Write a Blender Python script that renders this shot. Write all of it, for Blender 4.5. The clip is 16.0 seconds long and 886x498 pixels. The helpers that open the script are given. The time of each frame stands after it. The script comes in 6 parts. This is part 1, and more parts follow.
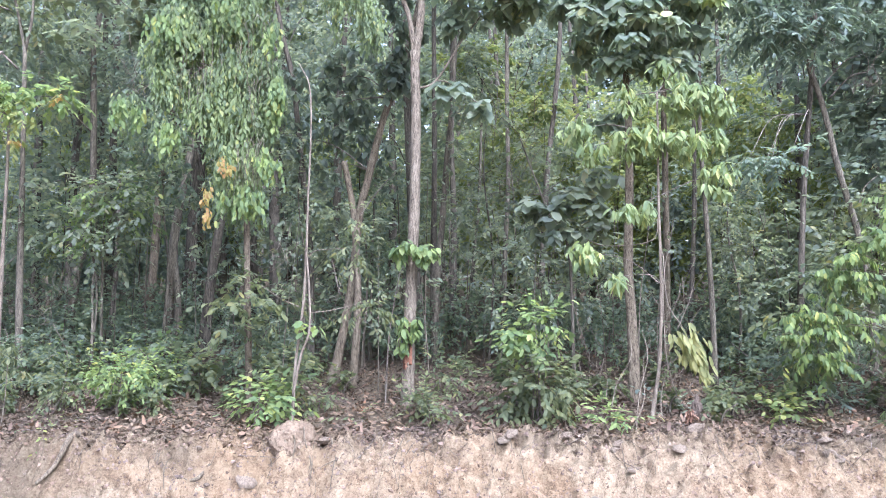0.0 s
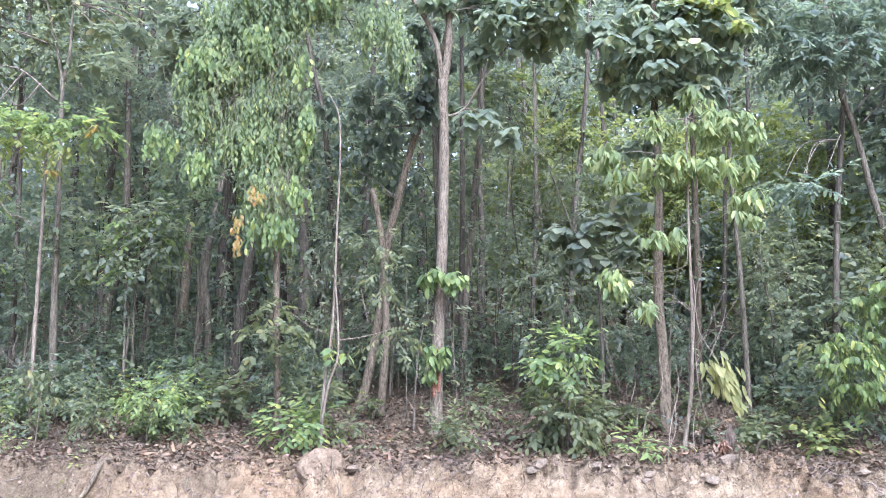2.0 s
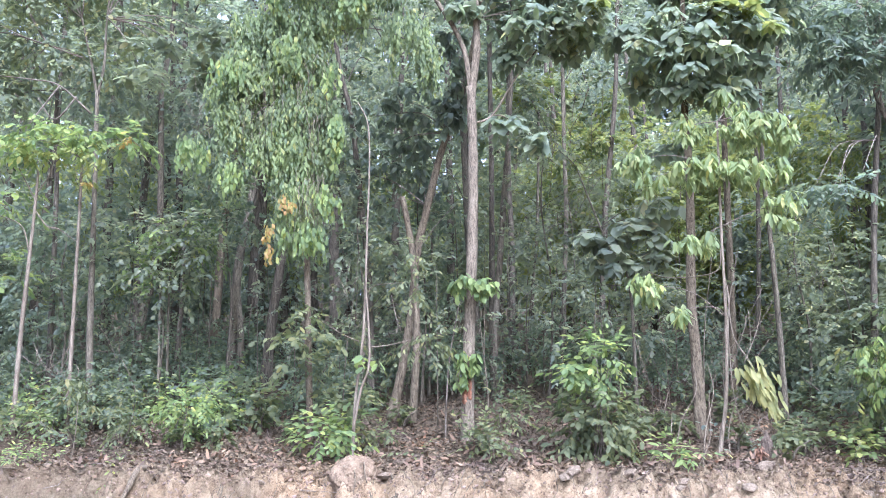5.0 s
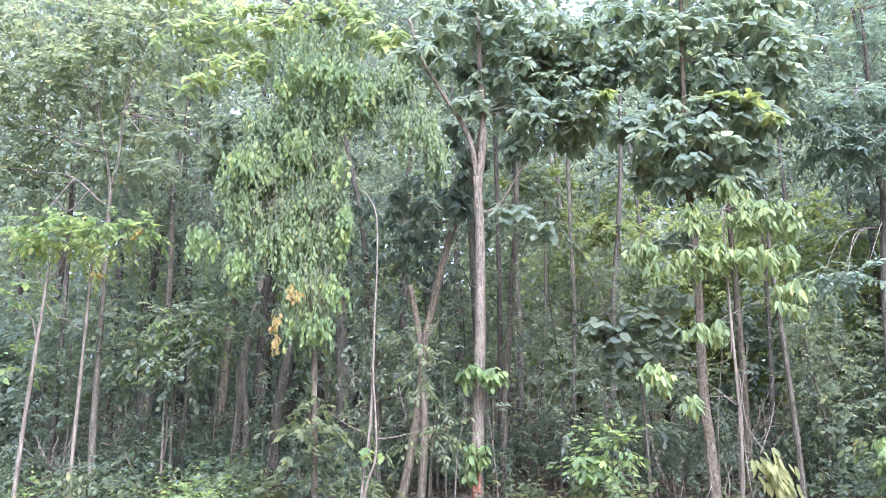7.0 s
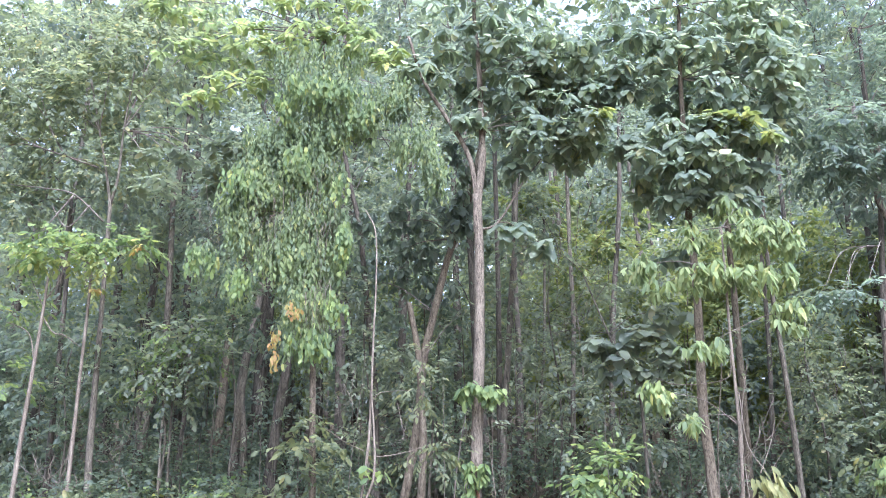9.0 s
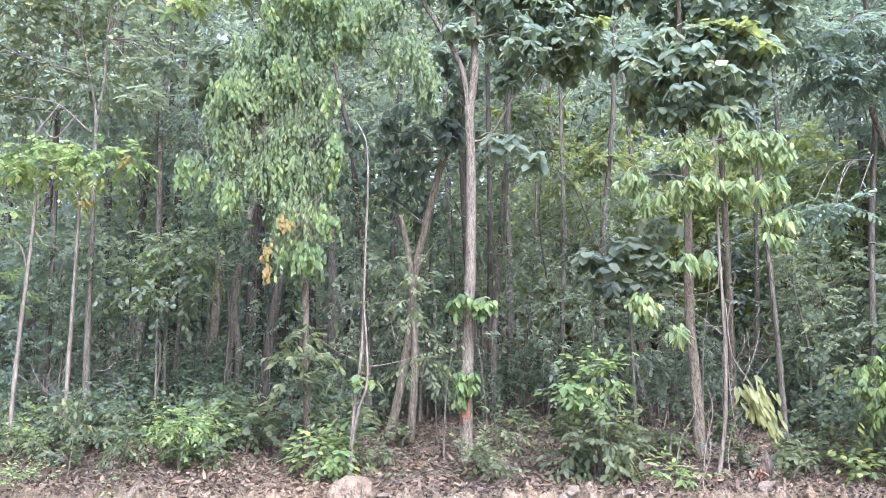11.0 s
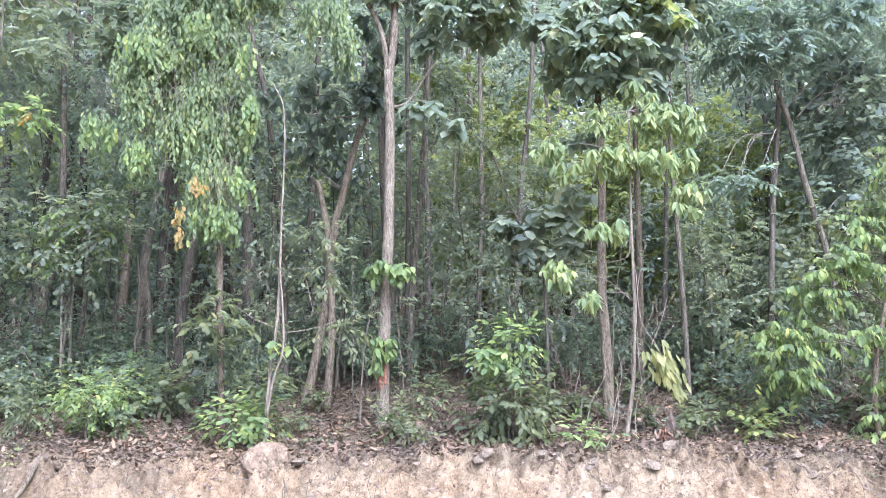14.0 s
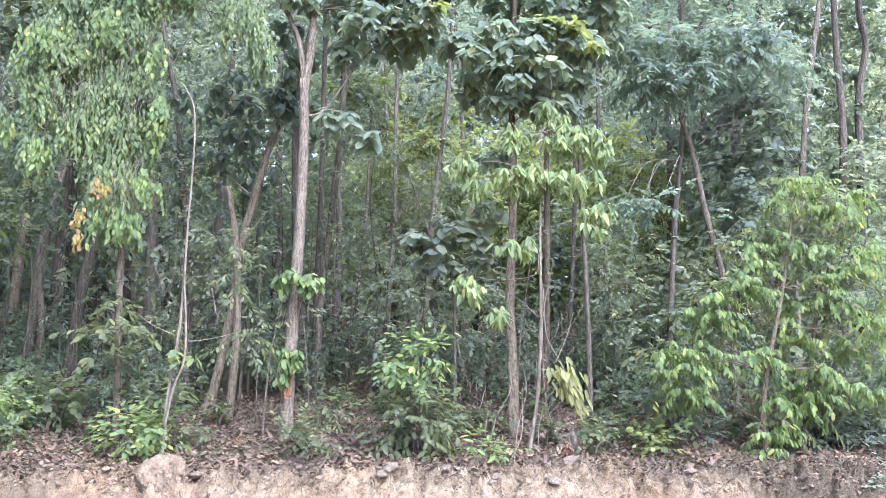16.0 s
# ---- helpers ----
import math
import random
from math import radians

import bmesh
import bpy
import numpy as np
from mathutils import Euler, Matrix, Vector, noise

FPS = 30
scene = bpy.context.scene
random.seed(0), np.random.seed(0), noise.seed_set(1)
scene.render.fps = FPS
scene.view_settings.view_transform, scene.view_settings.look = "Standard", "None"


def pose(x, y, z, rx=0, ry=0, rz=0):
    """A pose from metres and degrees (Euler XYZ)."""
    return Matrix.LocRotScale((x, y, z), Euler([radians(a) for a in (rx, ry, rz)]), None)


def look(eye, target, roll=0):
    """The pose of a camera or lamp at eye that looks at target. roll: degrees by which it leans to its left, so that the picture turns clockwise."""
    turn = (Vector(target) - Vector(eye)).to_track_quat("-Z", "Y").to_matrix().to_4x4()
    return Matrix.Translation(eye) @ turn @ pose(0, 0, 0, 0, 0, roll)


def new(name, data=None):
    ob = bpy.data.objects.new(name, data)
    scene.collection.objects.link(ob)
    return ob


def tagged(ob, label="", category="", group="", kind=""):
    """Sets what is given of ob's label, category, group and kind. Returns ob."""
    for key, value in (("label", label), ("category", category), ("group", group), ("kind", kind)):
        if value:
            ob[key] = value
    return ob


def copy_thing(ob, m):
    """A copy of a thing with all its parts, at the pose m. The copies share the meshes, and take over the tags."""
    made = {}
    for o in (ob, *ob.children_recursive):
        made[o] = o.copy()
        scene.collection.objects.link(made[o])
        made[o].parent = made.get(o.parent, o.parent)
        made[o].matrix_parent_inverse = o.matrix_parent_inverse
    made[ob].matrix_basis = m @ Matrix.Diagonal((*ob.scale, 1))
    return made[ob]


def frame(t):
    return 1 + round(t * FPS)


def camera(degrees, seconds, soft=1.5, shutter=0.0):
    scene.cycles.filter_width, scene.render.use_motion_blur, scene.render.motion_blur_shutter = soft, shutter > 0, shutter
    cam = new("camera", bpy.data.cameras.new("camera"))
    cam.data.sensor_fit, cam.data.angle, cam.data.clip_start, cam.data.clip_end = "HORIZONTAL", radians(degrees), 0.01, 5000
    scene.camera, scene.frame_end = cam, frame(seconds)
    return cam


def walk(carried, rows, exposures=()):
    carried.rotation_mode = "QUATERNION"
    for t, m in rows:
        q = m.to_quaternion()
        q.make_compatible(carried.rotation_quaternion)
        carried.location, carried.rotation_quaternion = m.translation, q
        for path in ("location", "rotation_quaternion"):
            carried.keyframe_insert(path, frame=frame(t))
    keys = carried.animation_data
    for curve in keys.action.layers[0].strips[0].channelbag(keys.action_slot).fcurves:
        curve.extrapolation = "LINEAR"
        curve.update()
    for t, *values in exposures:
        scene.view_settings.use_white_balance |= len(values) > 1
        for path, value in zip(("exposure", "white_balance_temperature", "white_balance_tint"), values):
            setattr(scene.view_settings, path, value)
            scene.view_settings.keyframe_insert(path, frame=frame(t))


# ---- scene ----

# the camera: turned by hand from one spot, nearly still in place
cam = camera(57.0, 16.0, soft=0.9)
TURNS = [  # seconds, yaw, pitch, roll
    (0.0, -0.00, 7.00, 0.07),
    (0.5, 0.59, 7.68, 0.11),
    (1.0, 0.53, 7.98, 0.07),
    (1.5, 1.02, 8.81, 0.11),
    (2.0, 2.00, 8.91, 0.30),
    (2.5, 3.08, 9.03, 0.43),
    (3.0, 3.41, 9.13, 0.43),
    (3.5, 3.21, 9.19, 0.30),
    (5.8, 4.82, 9.79, -0.40),
    (6.0, 4.92, 11.17, -0.44),
    (6.5, 4.86, 14.60, -0.25),
    (7.0, 4.67, 15.61, -0.06),
    (7.5, 4.65, 15.92, -0.07),
    (8.0, 4.68, 16.37, -0.16),
    (8.2, 4.66, 17.00, -0.18),
    (10.3, 4.46, 13.64, 0.46),
    (10.5, 4.45, 12.56, 0.37),
    (11.0, 4.00, 10.69, 0.02),
    (11.5, 3.77, 9.52, -0.19),
    (12.0, 3.62, 8.62, -0.34),
    (12.5, 3.31, 8.40, -0.39),
    (13.0, 2.87, 8.33, -0.40),
    (13.5, 1.18, 8.32, -0.47),
    (14.0, -1.82, 8.31, -0.41),
    (14.5, -2.51, 8.45, 0.49),
    (15.0, -4.00, 8.65, 0.42),
    (15.5, -5.46, 9.28, 0.45),
    (16.0, -8.12, 9.24, 0.54)]
EYE = Vector((0, 0, 2.3))
walk(cam, [(t, Matrix.Translation(EYE) @ pose(0, 0, 0, 90 + p, 0, y) @ pose(0, 0, 0, 0, 0, r)) for t, y, p, r in TURNS],
     exposures=[(t, stops, 5040, 20) for t, stops in ((0, 2.60), (3.5, 2.62), (6, 2.65), (7, 2.74), (7.6, 2.74), (8, 2.56), (8.2, 2.56), (10.3, 2.44), (10.7, 2.56), (11.1, 2.73), (12, 2.73), (16, 2.71))])

# ---- light: bright hazy sky, sun veiled ----
SUN_EL, SUN_AZ = 54, 156   # degrees; azimuth clockwise from +y
world = bpy.data.worlds.new("sky")
scene.world = world
world.use_nodes = True
wn = world.node_tree
sky = wn.nodes.new("ShaderNodeTexSky")
sky.sky_type, sky.sun_disc = "NISHITA", False
sky.sun_elevation, sky.sun_rotation = radians(SUN_EL), radians(SUN_AZ)
sky.air_density, sky.dust_density, sky.ozone_density = 1.0, 6.0, 1.0
veil = wn.nodes.new("ShaderNodeHueSaturation")   # thin cloud takes the blue out of the sky
veil.inputs["Saturation"].default_value = 0.45
wn.links.new(sky.outputs[0], veil.inputs["Color"])
wn.links.new(veil.outputs[0], wn.nodes["Background"].inputs[0])
wn.nodes["Background"].inputs[1].default_value = 0.15
sun = new("sun", bpy.data.lights.new("sun", "SUN"))
sun.data.energy, sun.data.angle, sun.data.color = 0.6, radians(40), (1.0, 0.97, 0.92)
sd = Vector((math.sin(radians(SUN_AZ)) * math.cos(radians(SUN_EL)), math.cos(radians(SUN_AZ)) * math.cos(radians(SUN_EL)), math.sin(radians(SUN_EL))))
sun.matrix_basis = look(sd * 60, (0, 0, 0))

# ---- materials ----
def node_mat(name):
    m = bpy.data.materials.new(name)
    m.use_nodes = True
    nt = m.node_tree
    return m, nt, nt.nodes["Principled BSDF"]


def ramp(nt, stops):
    r = nt.nodes.new("ShaderNodeValToRGB")
    e = r.color_ramp.elements
    while len(e) < len(stops):
        e.new(0.5)
    for el, (p, c) in zip(e, stops):
        el.position, el.color = p, (*c, 1)
    return r


def noise_tex(nt, scale, detail=4, rough=0.6, stretch=(1, 1, 1)):
    co, mp, n = (nt.nodes.new("ShaderNodeTexCoord"), nt.nodes.new("ShaderNodeMapping"), nt.nodes.new("ShaderNodeTexNoise"))
    mp.inputs["Scale"].default_value = stretch
    nt.links.new(co.outputs["Object"], mp.inputs["Vector"])
    nt.links.new(mp.outputs[0], n.inputs["Vector"])
    n.inputs["Scale"].default_value, n.inputs["Detail"].default_value, n.inputs["Roughness"].default_value = scale, detail, rough
    return n


def leaf_mat(name, dark, mid, light, old=None, single=False, through_light=0.5, rough=0.62, haze_grey=0.28, sheen=0.2):
    """A leaf: colour differs from leaf to leaf, some light comes through."""
    m, nt, bs = node_mat(name)
    if single:
        src = nt.nodes.new("ShaderNodeObjectInfo").outputs["Random"]
    else:
        src = nt.nodes.new("ShaderNodeNewGeometry").outputs["Random Per Island"]
    stops = [(0.0, dark), (0.45, mid), (0.9, light)]
    if old:
        stops = [(0.0, dark), (0.45, mid), (0.93, light), (0.985, old)]
    r = ramp(nt, stops)
    nt.links.new(src, r.inputs[0])
    n = noise_tex(nt, 1.3, 2)
    mixc = nt.nodes.new("ShaderNodeMix")
    mixc.data_type, mixc.blend_type = "RGBA", "MULTIPLY"
    tone = ramp(nt, [(0.3, (0.8, 0.75, 0.98)), (0.7, (1.31, 1.15, 1.22))])
    nt.links.new(n.outputs[0], tone.inputs[0])
    mixc.inputs[0].default_value = 1.0
    nt.links.new(r.outputs[0], mixc.inputs[6])
    nt.links.new(tone.outputs[0], mixc.inputs[7])
    dn = noise_tex(nt, 7, 3)   # uneven grey mixed into the leaf colour, in place of a veil of haze
    amount = nt.nodes.new("ShaderNodeMapRange")
    amount.inputs["From Min"].default_value, amount.inputs["From Max"].default_value = 0.35, 0.65
    amount.inputs["To Min"].default_value, amount.inputs["To Max"].default_value = haze_grey * 0.5, haze_grey * 1.5
    nt.links.new(dn.outputs[0], amount.inputs["Value"])
    hazed = nt.nodes.new("ShaderNodeMix")
    hazed.data_type = "RGBA"
    nt.links.new(amount.outputs[0], hazed.inputs[0])
    nt.links.new(mixc.outputs[2], hazed.inputs[6])
    hazed.inputs[7].default_value = (0.165, 0.172, 0.172, 1)
    col = hazed.outputs[2]
    nt.links.new(col, bs.inputs["Base Color"])
    bs.inputs["Roughness"].default_value = rough
    bs.inputs["Specular IOR Level"].default_value = sheen
    tr = nt.nodes.new("ShaderNodeBsdfTranslucent")
    warm = nt.nodes.new("ShaderNodeMix")
    warm.data_type, warm.blend_type = "RGBA", "MULTIPLY"
    warm.inputs[0].default_value = 1.0
    warm.inputs[7].default_value = (2.0, 1.95, 1.5, 1)
    nt.links.new(col, warm.inputs[6])
    nt.links.new(warm.outputs[2], tr.inputs[0])
    mx = nt.nodes.new("ShaderNodeMixShader")
    mx.inputs[0].default_value = through_light
    nt.links.new(bs.outputs[0], mx.inputs[1])
    nt.links.new(tr.outputs[0], mx.inputs[2])
    nt.links.new(mx.outputs[0], nt.nodes["Material Output"].inputs[0])
    return m


def rough_mat(name, c1, c2, c3, scale, bump=0.5, stretch=(1, 1, 1), fine=9.0, rough=0.9, dist=0.02):
    """Bark, soil or stone: two scales of noise in colour and relief."""
    m, nt, bs = node_mat(name)
    a, b = noise_tex(nt, scale, 6, 0.65, stretch), noise_tex(nt, scale * fine, 5, 0.7, stretch)
    add = nt.nodes.new("ShaderNodeMath")
    add.operation = "MULTIPLY_ADD"
    add.inputs[1].default_value = 0.5
    nt.links.new(b.outputs[0], add.inputs[0])
    half = nt.nodes.new("ShaderNodeMath")
    half.operation = "MULTIPLY"
    half.inputs[1].default_value = 0.5
    nt.links.new(a.outputs[0], half.inputs[0])
    nt.links.new(half.outputs[0], add.inputs[2])
    r = ramp(nt, [(0.39, c1), (0.5, c2), (0.62, c3)])
    nt.links.new(add.outputs[0], r.inputs[0])
    nt.links.new(r.outputs[0], bs.inputs["Base Color"])
    bs.inputs["Roughness"].default_value = rough
    bs.inputs["Specular IOR Level"].default_value = 0.15
    bp = nt.nodes.new("ShaderNodeBump")
    bp.inputs["Strength"].default_value, bp.inputs["Distance"].default_value = bump, dist
    nt.links.new(add.outputs[0], bp.inputs["Height"])
    nt.links.new(bp.outputs[0], bs.inputs["Normal"])
    return m


BARK_PALE = rough_mat("bark_pale", (0.029, 0.022, 0.016), (0.121, 0.099, 0.070), (0.221, 0.186, 0.137), 20, 1.0, (1.6, 1.6, 0.38), 3.0)
BARK_TAN = rough_mat("bark_tan", (0.031, 0.022, 0.015), (0.107, 0.086, 0.057), (0.184, 0.154, 0.106), 18, 1.0, (1.6, 1.6, 0.42), 3.0)
BARK_GREY = rough_mat("bark_grey", (0.027, 0.023, 0.017), (0.099, 0.084, 0.060), (0.183, 0.162, 0.116), 18, 1.0, (1.6, 1.6, 0.25), 3.5)
BARK_DARK = rough_mat("bark_dark", (0.027, 0.022, 0.016), (0.080, 0.068, 0.050), (0.148, 0.129, 0.097), 18, 1.0, (1.6, 1.6, 0.25), 3.5)
STEM = rough_mat("stem", (0.050, 0.039, 0.027), (0.135, 0.110, 0.080), (0.225, 0.192, 0.142), 14, 0.5, (1.5, 1.5, 0.3))
TWIG = rough_mat("twig", (0.060, 0.045, 0.033), (0.132, 0.108, 0.084), (0.228, 0.198, 0.168), 12, 0.3)
WOUND = rough_mat("wound", (0.060, 0.035, 0.025), (0.190, 0.084, 0.050), (0.250, 0.162, 0.098), 16, 0.6, (1, 1, 0.4))
STONE = rough_mat("stone", (0.066, 0.049, 0.034), (0.139, 0.108, 0.075), (0.210, 0.174, 0.127), 5, 0.7)
PALE_EARTH = rough_mat("pale_earth", (0.054, 0.038, 0.025), (0.128, 0.093, 0.060), (0.192, 0.147, 0.097), 7, 1.0, (1, 1, 0.8), dist=0.012)
MOUND = rough_mat("mound_earth", (0.05, 0.036, 0.026), (0.11, 0.085, 0.064), (0.165, 0.135, 0.105), 10, 1.0)

TEAK_TONES = (0.128, 0.185, 0.110), (0.180, 0.245, 0.143), (0.225, 0.285, 0.156), (0.292, 0.320, 0.132)
HANG_TONES = (0.086, 0.135, 0.053), (0.127, 0.184, 0.061), (0.175, 0.240, 0.075), (0.258, 0.297, 0.083)
PALE_TONES = (0.116, 0.172, 0.065), (0.165, 0.230, 0.079), (0.223, 0.282, 0.095), (0.273, 0.293, 0.090)
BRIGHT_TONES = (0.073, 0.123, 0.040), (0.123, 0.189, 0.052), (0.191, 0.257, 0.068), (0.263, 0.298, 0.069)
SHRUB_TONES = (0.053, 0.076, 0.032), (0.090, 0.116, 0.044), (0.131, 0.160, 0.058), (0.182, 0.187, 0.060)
FEATHER_TONES = (0.049, 0.085, 0.052), (0.081, 0.133, 0.074), (0.119, 0.175, 0.091), (0.139, 0.187, 0.089)
LEAF_TEAK = leaf_mat("leaf_teak", *TEAK_TONES, rough=0.7, through_light=0.58, sheen=0.1, haze_grey=0.22)
LEAF_TEAK_ONE = leaf_mat("leaf_teak_single", *TEAK_TONES, True, rough=0.7, through_light=0.58, sheen=0.1, haze_grey=0.22)
LEAF_HANG = leaf_mat("leaf_hanging", *HANG_TONES, haze_grey=0.18)
LEAF_HANG_ONE = leaf_mat("leaf_hanging_single", *HANG_TONES, True, haze_grey=0.1)
LEAF_YELLOW = leaf_mat("leaf_yellowed", (0.2, 0.21, 0.055), (0.25, 0.225, 0.055), (0.26, 0.175, 0.055), haze_grey=0.1)
LEAF_DRY = leaf_mat("leaf_dry", (0.075, 0.045, 0.025), (0.128, 0.075, 0.040), (0.173, 0.120, 0.065), through_light=0.2, haze_grey=0.0)
LEAF_PALE = leaf_mat("leaf_pale", *PALE_TONES, haze_grey=0.1)
LEAF_PALE_ONE = leaf_mat("leaf_pale_single", *PALE_TONES, True, haze_grey=0.1)
LEAF_SPRAY_ONE = leaf_mat("leaf_spray_single", (0.140, 0.170, 0.055), (0.198, 0.224, 0.072), (0.248, 0.263, 0.087), None, True, haze_grey=0.08)
LEAF_BRIGHT = leaf_mat("leaf_bright", *BRIGHT_TONES, haze_grey=0.1)
LEAF_BRIGHT_ONE = leaf_mat("leaf_bright_single", *BRIGHT_TONES, True, haze_grey=0.1)
LEAF_SHRUB = leaf_mat("leaf_shrub", *SHRUB_TONES, haze_grey=0.1)
LEAF_SHRUB_ONE = leaf_mat("leaf_shrub_single", *SHRUB_TONES, True, haze_grey=0.1)
LEAF_FEATHER = leaf_mat("leaf_feathery", *FEATHER_TONES)
LEAF_MID = leaf_mat("leaf_mid", (0.080, 0.116, 0.064), (0.134, 0.180, 0.090), (0.192, 0.240, 0.110), (0.233, 0.242, 0.098))
LEAF_DARK = leaf_mat("leaf_dark", (0.067, 0.106, 0.068), (0.112, 0.163, 0.096), (0.163, 0.217, 0.120), sheen=0.2)
# darker leaf green with the shade of the stand put into its colour
LEAF_SHADED = leaf_mat("leaf_undergrowth", (0.042, 0.07, 0.033), (0.07, 0.108, 0.046), (0.108, 0.15, 0.06), (0.15, 0.18, 0.06), haze_grey=0.24)
LEAF_CANOPY = leaf_mat("leaf_canopy", (0.072, 0.105, 0.047), (0.123, 0.167, 0.070), (0.189, 0.233, 0.092), (0.276, 0.277, 0.100), haze_grey=0.24)
# young leaves; on the saplings behind, sunlight put into the colour
LEAF_LIME = leaf_mat("leaf_lime", (0.075, 0.114, 0.035), (0.125, 0.166, 0.043), (0.180, 0.210, 0.056), through_light=0.45, haze_grey=0.05)
FALLEN = leaf_mat("leaf_fallen", (0.061, 0.042, 0.023), (0.108, 0.076, 0.040), (0.165, 0.123, 0.067), through_light=0.1, rough=0.75, haze_grey=0.05)
LITTER = leaf_mat("leaf_litter", (0.041, 0.032, 0.018), (0.083, 0.065, 0.037), (0.126, 0.106, 0.061), (0.130, 0.079, 0.039), through_light=0.1, rough=0.8, haze_grey=0.0)

# ---- mesh helpers ----
RNG = np.random.default_rng(7)


def mesh_from(name, verts, faces, mat, smooth=True):
    me = bpy.data.meshes.new(name)
    me.from_pydata([tuple(v) for v in verts], [], faces)
    me.materials.append(mat)
    if smooth:
        me.polygons.foreach_set("use_smooth", [True] * len(me.polygons))
    me.update()
    return me


def part(name, me, parent, label="", kind=""):
    ob = new(name, me)
    ob.parent = parent
    return tagged(ob, label=label, kind=kind)


def base_at(name, p, label, category, group=""):
    ob = new(name)
    ob.empty_display_size = 0.3
    ob.location = p
    return tagged(ob, label, category, group)


def spline(pts, n):
    """Catmull-Rom through the points."""
    p = np.array(pts, float)
    if len(p) == 2:
        return p[0] + (p[1] - p[0]) * np.linspace(0, 1, n)[:, None]
    q = np.vstack([2 * p[0] - p[1], p, 2 * p[-1] - p[-2]])
    out = []
    for s in np.linspace(0, len(p) - 1, n):
        i = min(int(s), len(p) - 2)
        t = s - i
        a, b, c, d = q[i:i + 4]
        out.append(0.5 * (2 * b + (c - a) * t + (2 * a - 5 * b + 4 * c - d) * t * t + (3 * b - a - 3 * c + d) * t ** 3))
    return np.array(out)


def tube(pts, r0, r1, sides=9, n=None, lump=0.10, flare=0.0):
    """A tapered, slightly lumpy limb through the points: verts and faces."""
    n = n or max(6, 5 * len(pts))
    c = spline(pts, n)
    tang = np.gradient(c, axis=0)
    tang /= np.linalg.norm(tang, axis=1)[:, None] + 1e-9
    ref = np.where(np.abs(tang[:, 1:2]) > 0.9, [[1.0, 0, 0]], [[0, 1.0, 0]])
    a = np.cross(tang, ref)
    a /= np.linalg.norm(a, axis=1)[:, None]
    b = np.cross(tang, a)
    s = np.linspace(0, 1, n)
    rad = r0 + (r1 - r0) * s + flare * r0 * np.exp(-s * n / 1.5)
    ang = np.linspace(0, 2 * np.pi, sides, endpoint=False)
    wob = 1 + lump * (RNG.random((n, sides)) - 0.5) * 2 + lump * 0.8 * np.sin(ang * 3 + RNG.random() * 6)[None, :]
    R = rad[:, None] * wob
    v = c[:, None, :] + R[..., None] * (np.cos(ang)[None, :, None] * a[:, None, :] + np.sin(ang)[None, :, None] * b[:, None, :])
    v = v.reshape(-1, 3)
    f = [(i * sides + j, i * sides + (j + 1) % sides, (i + 1) * sides + (j + 1) % sides, (i + 1) * sides + j)
         for i in range(n - 1) for j in range(sides)]
    f.append(tuple(range((n - 1) * sides, n * sides)))
    f.append(tuple(range(sides))[::-1])
    return v, f


def origin(ob):
    """Where a thing or part has its zero, in the world."""
    o = np.zeros(3)
    while ob:
        o = o + np.array(ob.matrix_basis.translation)
        ob = ob.parent
    return o


def limb(name, parent, pts, r0, r1, mat, sides=9, label="", lump=0.1, flare=0.0):
    org = origin(parent)
    v, f = tube([np.array(p) - org for p in pts], r0, r1, sides, lump=lump, flare=flare)
    return part(name, mesh_from(name, v, f, mat), parent, label)


# leaf outlines: u along the leaf, v across, w out of it
FINE_UVW = np.array([(0, 0, 0), (.22, .41, .06), (.22, -.41, .06), (.70, .42, .04), (.70, -.42, .04), (1, 0, -.03), (.22, 0, 0), (.70, 0, 0)])
FINE_F = [(0, 2, 6), (0, 6, 1), (6, 2, 4, 7), (1, 6, 7, 3), (7, 4, 5), (3, 7, 5)]
PLAIN_UVW = np.array([(0, 0, 0), (.42, .5, .08), (.42, -.5, .08), (1, 0, 0), (.42, 0, 0)])
PLAIN_F = [(0, 2, 4), (0, 4, 1), (4, 2, 3), (1, 4, 3)]

FAR_UVW = np.array([(0, 0, 0), (.42, .5, .1), (.42, -.5, .1), (1, 0, 0)])
FAR_F = [(0, 2, 3), (0, 3, 1)]
BLUNT_UVW = np.array([(0, 0, 0), (.38, .5, .1), (.38, -.5, .1), (.92, .24, .02), (.92, -.24, .02)])
BLUNT_F = [(0, 2, 1), (1, 2, 4, 3)]


def unit(v):
    return v / (np.linalg.norm(v, axis=-1, keepdims=True) + 1e-9)


